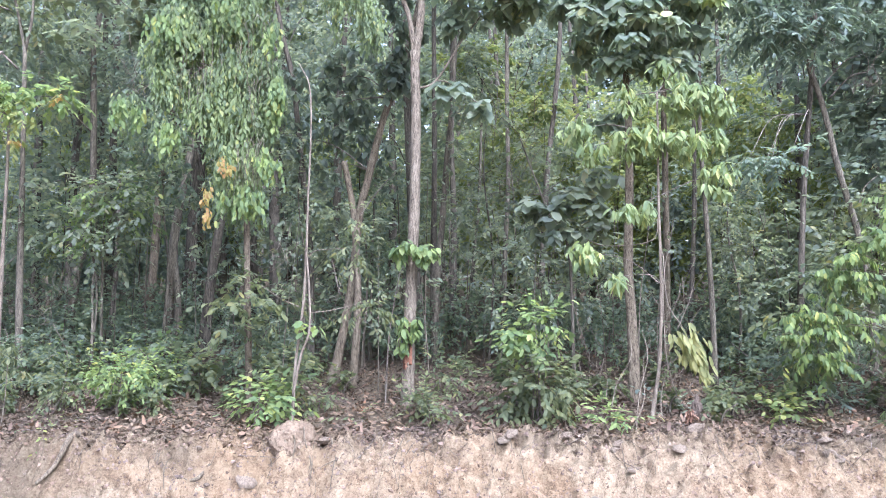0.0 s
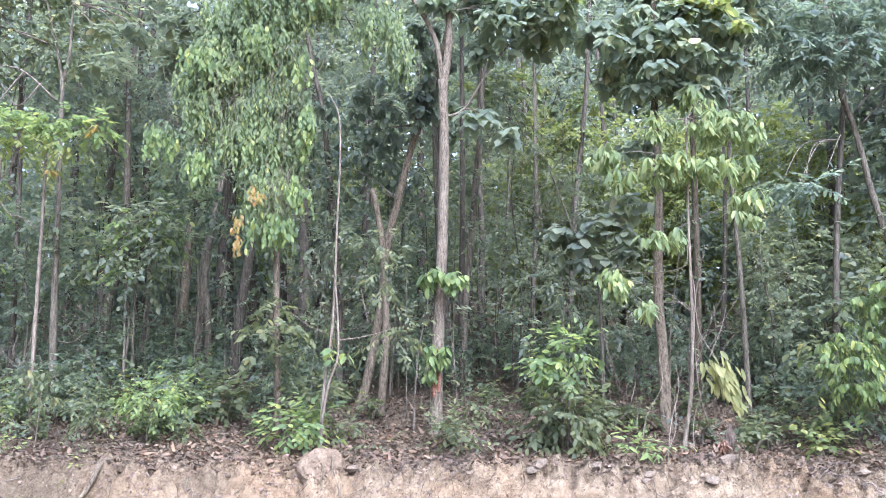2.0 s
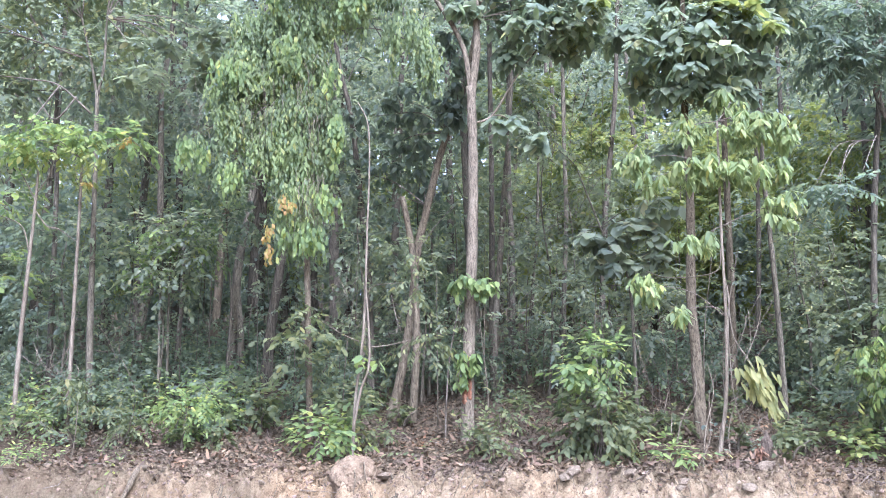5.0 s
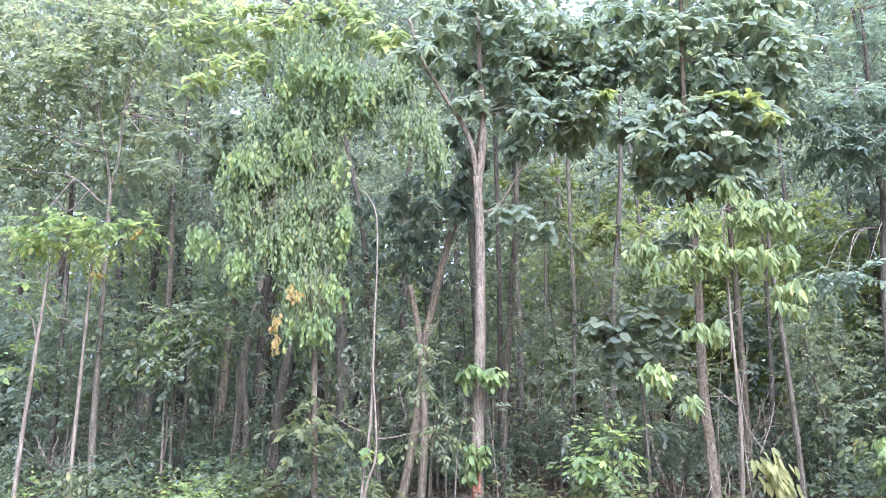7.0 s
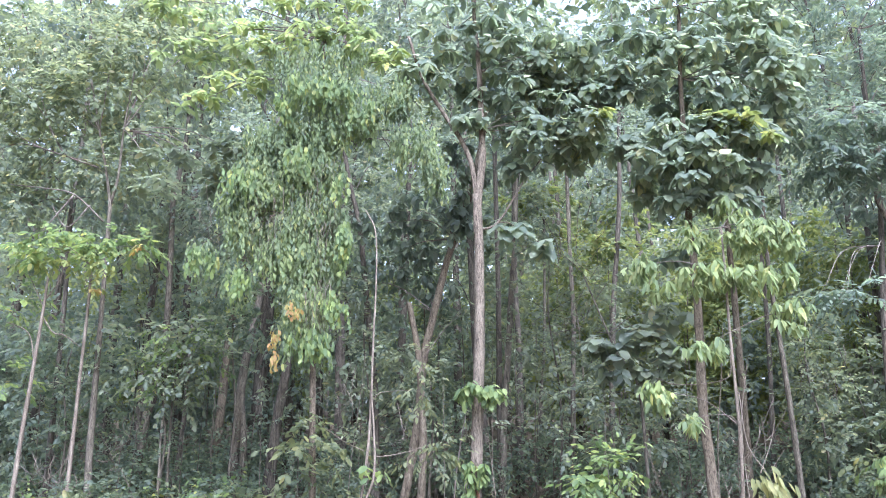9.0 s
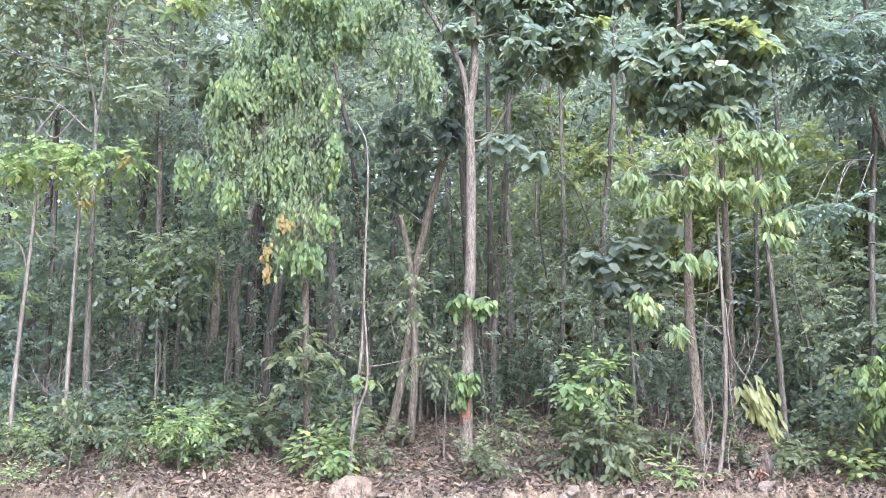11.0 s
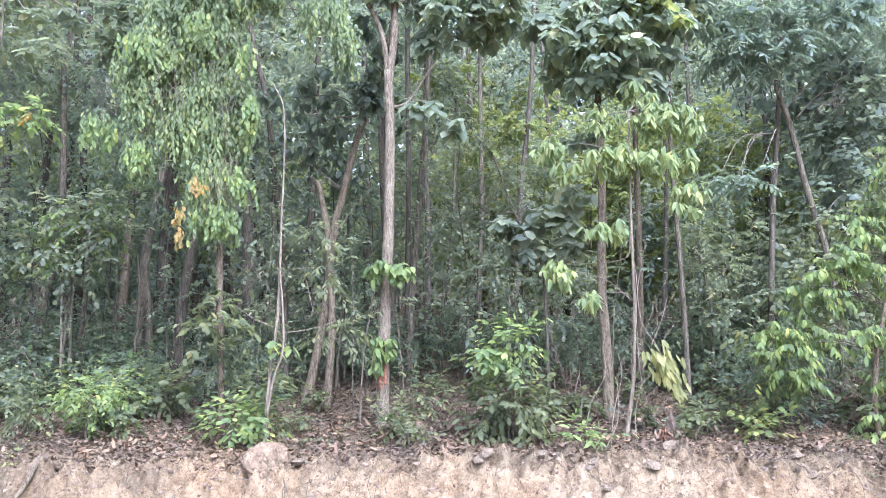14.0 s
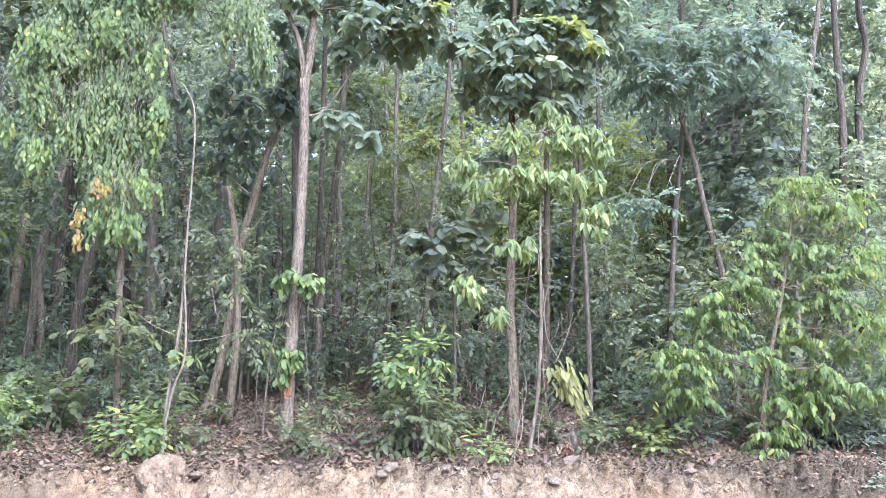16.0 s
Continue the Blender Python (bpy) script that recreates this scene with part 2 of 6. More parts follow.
class Leaves:
    """Gathers leaves as arrays and turns them into one mesh."""

    def __init__(self):
        self.pos, self.way, self.up, self.ln, self.wd, self.curl = [], [], [], [], [], []

    def add(self, pos, way, up, ln, wd, curl):
        k = len(pos)
        for store, val in ((self.pos, pos), (self.way, unit(way)), (self.up, up)):
            store.append(np.broadcast_to(val, (k, 3)))
        for store, val in ((self.ln, ln), (self.wd, wd), (self.curl, curl)):
            store.append(np.broadcast_to(val, (k,)))

    def arrays(self):
        return [np.concatenate(s) for s in (self.pos, self.way, self.up, self.ln, self.wd, self.curl)]

    def count(self):
        return sum(len(p) for p in self.pos)

    def mesh(self, name, mat, origin=(0, 0, 0), fine=True):
        pos, way, up, ln, wd, curl = self.arrays()
        side = unit(np.cross(up, way))
        nor = np.cross(way, side)
        T, F = {True: (FINE_UVW, FINE_F), False: (PLAIN_UVW, PLAIN_F), "far": (FAR_UVW, FAR_F), "blunt": (BLUNT_UVW, BLUNT_F)}[fine]
        u, v, w = T[:, 0][None, :, None], T[:, 1][None, :, None], T[:, 2][None, :, None]
        lift = w * wd[:, None, None] - curl[:, None, None] * ln[:, None, None] * u * u
        V = (pos - np.array(origin))[:, None, :] + u * ln[:, None, None] * way[:, None, :] + v * wd[:, None, None] * side[:, None, :] + lift * nor[:, None, :]
        n, k = len(pos), len(T)
        sizes = np.array([len(q) for q in F])
        flat = np.concatenate([np.array(q) for q in F])
        loops = (flat[None, :] + (np.arange(n) * k)[:, None]).ravel()
        me = bpy.data.meshes.new(name)
        me.vertices.add(n * k)
        me.vertices.foreach_set("co", V.astype(np.float32).ravel())
        me.loops.add(len(loops))
        me.loops.foreach_set("vertex_index", loops.astype(np.int32))
        me.polygons.add(n * len(F))
        starts = np.concatenate([[0], np.cumsum(np.tile(sizes, n))[:-1]])
        me.polygons.foreach_set("loop_start", starts.astype(np.int32))
        me.materials.append(mat)
        me.update(calc_edges=True)
        me.polygons.foreach_set("use_smooth", [True] * len(me.polygons))
        return me


def blob_sites(c, rad, n, shell=0.35):
    """n random places in a flattened ball, most near its skin, with the way out."""
    d = unit(RNG.normal(size=(n, 3)))
    r = (shell + (1 - shell) * RNG.random((n, 1))) ** 0.6
    rad = np.broadcast_to(np.array(rad, float), (3,))
    return np.array(c) + d * r * rad, d


def rosettes(lv, sites, size, ratio=0.6, per=7, drop=25, spread=20, curl=0.15, face=0.0):
    """Whorls of broad leaves round a shoot's end; drop: degrees below level."""
    for s in sites:
        k = max(3, int(per + RNG.integers(-2, 3)))
        a = np.arange(k) * 2.4 + RNG.random() * 6
        e = -np.radians(drop + spread * RNG.normal(size=k))
        way = np.stack([np.cos(a) * np.cos(e), np.sin(a) * np.cos(e), np.sin(e)], 1)
        up = np.stack([np.cos(a) * np.sin(-e), np.sin(a) * np.sin(-e), np.cos(e)], 1) + RNG.normal(size=(k, 3)) * 0.18
        way = unit(way + np.array([0, -0.45, -0.35]) * face)   # turned to the road and the camera, so that lit faces show
        up = up + np.array([0, -0.9, 0.1]) * face
        ln = size * (0.7 + 0.5 * RNG.random(k))
        lv.add(s + way * size * 0.12 + RNG.normal(size=(k, 3)) * size * 0.12, way, up, ln, ln * ratio * (0.85 + 0.3 * RNG.random(k)), curl * (0.5 + RNG.random(k)))


def sprays(lv, sites, out, size, ratio=0.45, per=8, length=0.4, sag=0.2, side=0.8, down=0.3, flat=0.6, curl=0.12):
    """Leafy twigs from each site, leaves left and right along them. Returns nothing."""
    n = len(sites)
    way = unit(out + np.array([0, 0, -sag]) + RNG.normal(size=(n, 3)) * 0.35)
    cross = unit(np.cross(way, np.array([0, 0, 1.0])) + 1e-6)
    ln0 = length * (0.6 + 0.8 * RNG.random(n))
    s = (np.arange(per) + 0.6) / per
    for i, si in enumerate(s):
        p = sites + way * (ln0 * si)[:, None] + np.array([0, 0, -1.0]) * (sag * ln0 * si * si * 0.7)[:, None]
        sg = 1 if i % 2 else -1
        if i == per - 1:
            sg = 0
        d = unit(way * 0.7 + cross * sg * side + np.array([0, 0, -down]) + RNG.normal(size=(n, 3)) * 0.22)
        up = np.array([0, 0, 1.0]) * flat + out * (1 - flat) + RNG.normal(size=(n, 3)) * 0.3
        l = size * (0.65 + 0.6 * RNG.random(n))
        lv.add(p, d, up, l, l * ratio * (0.8 + 0.4 * RNG.random(n)), curl * (0.4 + RNG.random(n)))


def strings(lv, sites, out, size, ratio=0.5, per=10, length=0.55):
    """Twigs that hang straight down, with leaves hanging along them."""
    n = len(sites)
    ln0 = length * (0.5 + 0.9 * RNG.random(n))
    sway = RNG.normal(size=(n, 3)) * 0.15
    for i in range(per):
        s = (i + 0.3) / per
        p = sites + (np.array([0, 0, -1.0]) + sway) * (ln0 * s)[:, None] + RNG.normal(size=(n, 3)) * 0.015
        a = RNG.random(n) * 6.28
        h = np.stack([np.cos(a), np.sin(a), np.zeros(n)], 1)
        d = unit(h * (0.25 + 0.35 * RNG.random((n, 1))) + np.array([0, 0, -1.0]))
        up = h * 0.32 + np.array([0, -0.85, 0.45]) + RNG.normal(size=(n, 3)) * 0.22
        l = size * (0.65 + 0.6 * RNG.random(n))
        lv.add(p, d, up, l, l * ratio * (0.8 + 0.4 * RNG.random(n)), 0.1 * RNG.random(n))


def string_twigs(parent, sites, length, mat):
    """Thin hanging twigs, joined."""
    V, F = [], []
    org = origin(parent)
    for p in sites:
        q = p - org
        l = length * (0.6 + 0.8 * RNG.random())
        v, f = tube([q + np.array([RNG.normal() * .1, RNG.normal() * .1, .25]), q, q + np.array([RNG.normal() * .06, RNG.normal() * .06, -l])], .004, .002, 3, 4)
        F += [tuple(k + len(V) for k in g) for g in f]
        V += list(v)
    part("twig_curtain", mesh_from("twig_curtain", V, F, mat), parent, "pale hanging twigs", "stuff")


def crown(parent, lv, mat, name="crown", label="", fine=True):
    org = origin(parent)
    return part(name, lv.mesh(name, mat, org, fine), parent, label, "stuff")


def leaf_mesh(name, mat, ratio, curl):
    lv = Leaves()
    lv.add(np.zeros((1, 3)), np.array([[1.0, 0, 0]]), np.array([[0, 0, 1.0]]), 1.0, ratio, curl)
    return lv.mesh(name, mat)


ONE_LEAF = {k: leaf_mesh("leaf", m, 0.5, c) for k, m, c in (("teak", LEAF_TEAK_ONE, .18), ("pale", LEAF_PALE_ONE, .22), ("bright", LEAF_BRIGHT_ONE, .2),
                                                              ("shrub", LEAF_SHRUB_ONE, .15), ("hang", LEAF_HANG_ONE, .1), ("yellow", LEAF_SPRAY_ONE, .15))}


def single_leaves(parent, lv, kind):
    """Large leaves as pieces of their own on one shared mesh."""
    org = origin(parent)
    pos, way, up, ln, wd, curl = lv.arrays()
    side = unit(np.cross(up, way))
    nor = np.cross(way, side)
    for p, x, y, z, l, w in zip(pos - org, way, side, nor, ln, wd * 2):
        ob = new("leaf", ONE_LEAF[kind])
        ob.parent = parent
        ob.matrix_basis = Matrix(((x[0] * l, y[0] * w, z[0] * l, p[0]), (x[1] * l, y[1] * w, z[1] * l, p[1]), (x[2] * l, y[2] * w, z[2] * l, p[2]), (0, 0, 0, 1)))


def part_off(lv, n):
    """The n leaves on the open side of a plant, towards the road, and the rest."""
    a = lv.arrays()
    order = np.argsort(a[0][:, 1])
    out = []
    for pick in (order[:n], order[n:]):
        k = Leaves()
        k.add(*[q[pick] for q in a])
        out.append(k)
    return out


def twigs_to(parent, start, ends, r, mat, name="branch", bend=0.2):
    """A limb from one place to each of the ends."""
    for e in ends:
        s, e = np.array(start), np.array(e)
        m = (s + e) / 2 + np.array([RNG.normal() * 0.08, RNG.normal() * 0.08, bend * np.linalg.norm(e - s) * 0.5])
        made = limb(name, parent, [s, m, e], r, r * 0.35, mat, 6)
    return made


# ---- ground ----
def soil_profile(y):
    return float(np.interp(y, [-60, 8.6, 9.9, 10.15, 10.75, 11.1, 13, 14.5, 17, 21, 30, 60, 200, 900],
                           [0, 0, 0.05, 0.30, 0.93, 1.08, 1.40, 1.65, 2.12, 2.70, 4.1, 8.6, 24, 60]))


def ground_z(x, y):
    ye = y - 0.22 * noise.noise((x * 0.55, 3.1, 0)) - 0.10 * noise.noise((x * 1.9, 7.7, 0))
    z = soil_profile(ye)
    amp = 0.05 if y < 9.8 else 0.11
    z += amp * noise.noise((x * 0.9, y * 0.9, 1.7)) + 0.05 * noise.noise((x * 2.7, y * 2.7, 4.2))
    if 9.7 < y < 11.6:   # broken earth of the cut: clods, gullies, ledges
        k = min(1, (y - 9.7) / 0.3) * min(1, (11.6 - y) / 0.6)
        clod = noise.noise((x * 4.2, y * 5.5, 9.1))
        z += k * (0.17 * clod + 0.10 * round(3 * noise.noise((x * 7.5, y * 8, 2.2))) / 3 * 1.6 + 0.14 * abs(noise.noise((x * 9 + y * 5, y * 11, 5.5))) + 0.035 * noise.noise((x * 23, y * 23, 1.5)) - 0.07 * max(0, noise.noise((x * 3.1, y * 0.9, 6.4)) - 0.25))
    return z


def on_ground(x, y, lift=0.0):
    return (x, y, ground_z(x, y) + lift)


def ground_sheet():
    xs = np.concatenate([[-900, -300, -120, -60, -35, -25], np.arange(-18, -9.0, 0.5), np.arange(-9.0, 9.6, 0.034), np.arange(10, 19, 0.5), [25, 35, 60, 120, 300, 900]])
    ys = np.concatenate([[-900, -300, -100, -40, -15, 0, 5, 8, 9, 9.5], np.arange(9.7, 12.0, 0.032), np.arange(12.0, 16, 0.16), np.arange(16, 30, 0.6), [32, 36, 42, 50, 60, 80, 120, 200, 400, 900]])
    v = [(x, y, ground_z(x, y)) for y in ys for x in xs]
    k = len(xs)
    f = [(j * k + i, j * k + i + 1, (j + 1) * k + i + 1, (j + 1) * k + i) for j in range(len(ys) - 1) for i in range(k - 1)]
    m, nt, bs = node_mat("soil")
    geo = nt.nodes.new("ShaderNodeNewGeometry")
    sep = nt.nodes.new("ShaderNodeSeparateXYZ")
    nt.links.new(geo.outputs["Position"], sep.inputs[0])
    big, mid_, fin = noise_tex(nt, 0.9, 4), noise_tex(nt, 6, 6, 0.7), noise_tex(nt, 38, 6, 0.75)
    bare = ramp(nt, [(0.36, (0.085, 0.058, 0.035)), (0.43, (0.184, 0.133, 0.082)), (0.53, (0.263, 0.201, 0.126)), (0.62, (0.328, 0.261, 0.171))])
    humus = ramp(nt, [(0.35, (0.040, 0.031, 0.020)), (0.5, (0.090, 0.071, 0.046)), (0.7, (0.150, 0.124, 0.082))])
    ad = nt.nodes.new("ShaderNodeMath")
    ad.operation = "MULTIPLY_ADD"
    ad.inputs[1].default_value = 0.55
    nt.links.new(fin.outputs[0], ad.inputs[0])
    hv = nt.nodes.new("ShaderNodeMath")
    hv.operation = "MULTIPLY"
    hv.inputs[1].default_value = 0.47
    nt.links.new(mid_.outputs[0], hv.inputs[0])
    nt.links.new(hv.outputs[0], ad.inputs[2])
    nt.links.new(ad.outputs[0], humus.inputs[0])
    edge = nt.nodes.new("ShaderNodeMath")
    edge.operation = "MULTIPLY_ADD"
    edge.inputs[1].default_value = 2.0
    nt.links.new(big.outputs[0], edge.inputs[0])
    nt.links.new(sep.outputs["Y"], edge.inputs[2])
    over = nt.nodes.new("ShaderNodeMapRange")   # litter runs down over the lip past x = 6
    over.inputs["From Min"].default_value, over.inputs["From Max"].default_value = 5.2, 6.8
    over.inputs["To Max"].default_value = 1.5
    nt.links.new(sep.outputs["X"], over.inputs["Value"])
    summ = nt.nodes.new("ShaderNodeMath")
    nt.links.new(edge.outputs[0], summ.inputs[0])
    nt.links.new(over.outputs[0], summ.inputs[1])
    edge = summ
    brown = nt.nodes.new("ShaderNodeMapRange")   # browner earth past x = -4, with tree shade also put into its colour
    brown.inputs["From Min"].default_value, brown.inputs["From Max"].default_value = -3.6, -5.4
    brown.inputs["To Max"].default_value = 0.7
    nt.links.new(sep.outputs["X"], brown.inputs["Value"])
    rng_ = nt.nodes.new("ShaderNodeMapRange")
    rng_.inputs["From Min"].default_value, rng_.inputs["From Max"].default_value = 11.65, 12.55
    nt.links.new(edge.outputs[0], rng_.inputs["Value"])
    mx = nt.nodes.new("ShaderNodeMix")
    mx.data_type = "RGBA"
    most = nt.nodes.new("ShaderNodeMath")
    most.operation = "MAXIMUM"
    nt.links.new(rng_.outputs[0], most.inputs[0])
    nt.links.new(brown.outputs[0], most.inputs[1])
    nt.links.new(most.outputs[0], mx.inputs[0])
    # red-brown lenses in the cut
    lens = noise_tex(nt, 0.55, 3)
    lr = ramp(nt, [(0.42, (1.0, 1.0, 1.0)), (0.62, (0.9, 0.83, 0.77))])
    nt.links.new(lens.outputs[0], lr.inputs[0])
    tint = nt.nodes.new("ShaderNodeMix")
    tint.data_type, tint.blend_type = "RGBA", "MULTIPLY"
    tint.inputs[0].default_value = 1.0
    nt.links.new(bare.outputs[0], tint.inputs[6])
    nt.links.new(lr.outputs[0], tint.inputs[7])
    # shadow of the cracks put into the colour as dark cell edges
    crack = nt.nodes.new("ShaderNodeTexVoronoi")
    crack.feature = "DISTANCE_TO_EDGE"
    crack.inputs["Scale"].default_value = 4.5
    crack_shade = nt.nodes.new("ShaderNodeMapRange")
    crack_shade.inputs["From Max"].default_value = 0.05
    crack_shade.inputs["To Min"].default_value, crack_shade.inputs["To Max"].default_value = 0.62, 1.0
    nt.links.new(crack.outputs["Distance"], crack_shade.inputs["Value"])
    split = nt.nodes.new("ShaderNodeMix")
    split.data_type, split.blend_type = "RGBA", "MULTIPLY"
    split.inputs[0].default_value = 1.0
    nt.links.new(tint.outputs[2], split.inputs[6])
    nt.links.new(crack_shade.outputs[0], split.inputs[7])
    nt.links.new(split.outputs[2], mx.inputs[6])
    nt.links.new(humus.outputs[0], mx.inputs[7])
    nt.links.new(mx.outputs[2], bs.inputs["Base Color"])
    bs.inputs["Roughness"].default_value = 0.95
    bs.inputs["Specular IOR Level"].default_value = 0.1
    bp = nt.nodes.new("ShaderNodeBump")
    bp.inputs["Strength"].default_value, bp.inputs["Distance"].default_value = 1.0, 0.07
    # the earth breaks into blocks with ledges and cracks
    warp = nt.nodes.new("ShaderNodeVectorMath")
    warp.operation = "MULTIPLY_ADD"
    warp.inputs[1].default_value = (0.4, 0.4, 0.4)
    nt.links.new(mid_.outputs["Color"], warp.inputs[0])
    nt.links.new(geo.outputs["Position"], warp.inputs[2])
    nt.links.new(warp.outputs[0], crack.inputs["Vector"])
    cells = []
    for scale in (7.0, 19.0):
        vor = nt.nodes.new("ShaderNodeTexVoronoi")
        vor.inputs["Scale"].default_value = scale
        nt.links.new(warp.outputs[0], vor.inputs["Vector"])
        cut = nt.nodes.new("ShaderNodeSeparateXYZ")
        nt.links.new(vor.outputs["Color"], cut.inputs[0])
        cells.append(cut.outputs["X"])
    small = nt.nodes.new("ShaderNodeMath")
    small.operation = "MULTIPLY_ADD"
    small.inputs[1].default_value = 0.45
    nt.links.new(cells[1], small.inputs[0])
    nt.links.new(cells[0], small.inputs[2])
    tone = nt.nodes.new("ShaderNodeMath")   # random tone for each block, standing in for small shadows on the relief
    tone.operation = "MULTIPLY_ADD"
    tone.inputs[1].default_value = 0.11
    nt.links.new(small.outputs[0], tone.inputs[0])
    nt.links.new(ad.outputs[0], tone.inputs[2])
    less = nt.nodes.new("ShaderNodeMath")
    less.operation = "SUBTRACT"
    less.inputs[1].default_value = 0.07
    nt.links.new(tone.outputs[0], less.inputs[0])
    nt.links.new(less.outputs[0], bare.inputs[0])
    blocks = nt.nodes.new("ShaderNodeMath")
    blocks.operation = "MULTIPLY_ADD"
    blocks.inputs[1].default_value = 0.35
    nt.links.new(small.outputs[0], blocks.inputs[0])
    nt.links.new(ad.outputs[0], blocks.inputs[2])
    nt.links.new(blocks.outputs[0], bp.inputs["Height"])
    nt.links.new(bp.outputs[0], bs.inputs["Normal"])
    ob = new("ground", mesh_from("ground", v, f, m))
    return tagged(ob, "bare cut earth bank below a leaf-strewn rising forest floor", "ground", kind="structure")


ground_sheet()

# ---- trees ----
def tree(name, label, pts, r0, r1, bark, group="", flare=0.35):
    """A tree: base, and its trunk through the places given (foot first)."""
    p0 = np.array(pts[0])
    gz = ground_z(p0[0], p0[1])
    t = base_at(name, (p0[0], p0[1], gz - 0.03), label, "tree", group)
    pp = [(p0[0], p0[1], gz - 0.12)] + [tuple(q) for q in pts[1:]]
    limb("trunk", t, pp, r0, r1, bark, 11, flare=flare)
    return t


def trunk_of(t):
    return [c for c in t.children if c.name.startswith("trunk")][0]


def leafy(parent, blobs, mat, style, size, dens=1.0, fine=True, limbs_from=None, twig_r=0.012, bark=None, name="crown", label="", singles=None, level=1.0, **kw):
    """A crown of clumps: blobs are (centre, radius, sites); level below 1: twigs spread flat, in tiers."""
    lv = Leaves()
    for c, rad, n in blobs:
        s, d = blob_sites(c, rad, max(2, int(n * dens)))
        d = unit(d * np.array([1, 1, level]))
        if style == "rosette":
            rosettes(lv, s, size, **kw)
        elif style == "string":
            strings(lv, s, d, size, **kw)
        else:
            sprays(lv, s, d, size, **kw)
        if limbs_from is not None:
            twigs_to(parent, min(limbs_from, key=lambda q: np.linalg.norm(np.array(q) - np.array(c))), [c], twig_r, bark or TWIG)
    if singles:
        near, lv = part_off(lv, singles[1])
        single_leaves(parent, near, singles[0])
    return crown(parent, lv, mat, name, label, fine)

# tall pale-barked tree at the edge, forked high up
MAIN = [(-0.55, 13.00, 1.37), (-0.55, 13.00, 2.17), (-0.51, 13.00, 3.32), (-0.46, 13.00, 4.79), (-0.45, 13.00, 6.21), (-0.48, 13.00, 7.19)]
t = tree("forked_tree", "tall pale-barked forked tree with big leaves, standing at the bank", MAIN, 0.105, 0.072, BARK_PALE)
FORK_A = [(-0.47, 13.00, 7.04), (-0.56, 13.00, 7.73), (-0.73, 13.00, 8.19), (-1.02, 12.90, 8.66), (-1.40, 12.80, 9.33), (-1.64, 12.70, 10.11)]
FORK_B = [(-0.47, 13.00, 6.99), (-0.38, 13.00, 7.78), (-0.38, 13.00, 8.39), (-0.41, 13.00, 9.52), (-0.49, 13.10, 10.75), (-0.45, 13.10, 11.73)]
limb("limb", trunk_of(t), FORK_A, 0.05, 0.026, BARK_PALE, 9)
limb("limb", trunk_of(t), [(-0.455, 13.00, 6.45)] + FORK_B, 0.079, 0.03, BARK_PALE, 10)
for strip, r in (([(-0.585, 12.915, 1.99), (-0.58, 12.90, 2.12), (-0.575, 12.905, 2.30), (-0.56, 12.92, 2.44)], .040), ([(-0.515, 12.915, 2.06), (-0.51, 12.90, 2.18), (-0.505, 12.91, 2.38)], .034)):
    limb("wound", trunk_of(t), strip, r, r * .6, WOUND, 8, "raw orange-red strip where bark is torn off", lump=0.45)
leafy(t, [((-0.59, 12.90, 8.60), (.32, .3, .14), 9), ((-1.37, 12.90, 9.38), (.5, .5, .4), 16), ((-0.02, 13.00, 9.30), (.6, .6, .4), 22), ((0.64, 13.00, 8.26), (.55, .5, .4), 22),
          ((0.93, 13.00, 8.76), (.6, .6, .45), 26), ((1.23, 13.30, 8.08), (.5, .5, .3), 18), ((0.18, 13.00, 9.92), (.8, .7, .5), 30), ((-0.70, 13.00, 10.47), (.8, .7, .5), 28),
          ((0.96, 13.20, 9.91), (.7, .6, .5), 26), ((1.38, 12.80, 8.36), (.45, .4, .25), 16), ((-0.11, 13.20, 11.24), (1.2, .9, .5), 40),
          ((1.73, 13.40, 8.32), (.6, .4, .35), 20), ((1.85, 13.40, 9.26), (.7, .5, .4), 24), ((1.17, 13.40, 9.59), (.7, .5, .4), 22), ((0.37, 13.50, 7.98), (.5, .4, .3), 14), ((-1.02, 13.40, 9.86), (.6, .5, .4), 18)],
      LEAF_TEAK, "rosette", 0.245, dens=.95, ratio=.6, per=8, drop=28, spread=18, face=.65, curl=.22, limbs_from=FORK_A[2:] + FORK_B[2:], twig_r=0.01, bark=BARK_GREY, singles=("teak", 200), label="large dull blue-green leaves in whorls")
leafy(t, [((0.12, 13.9, 10.42), (0.59, 0.41, 0.39), 22), ((0.97, 13.9, 10.38), (0.59, 0.41, 0.44), 22), ((1.67, 13.9, 9.52), (0.54, 0.41, 0.39), 20), ((0.72, 13.9, 9.33), (0.59, 0.41, 0.39), 22),
          ((0.09, 13.9, 8.89), (0.39, 0.35, 0.25), 10), ((1.62, 13.9, 10.7), (0.59, 0.41, 0.39), 20), ((-0.3, 13.9, 10.93), (0.59, 0.41, 0.39), 16), ((1.21, 13.9, 8.51), (0.49, 0.41, 0.25), 12),
          ((-0.53, 13.9, 9.73), (0.39, 0.35, 0.29), 8)],
      LEAF_TEAK, "rosette", 0.25, ratio=.62, per=8, drop=28, spread=20, face=.6, curl=.22, name="inner_crown", label="large dull blue-green leaves in whorls")
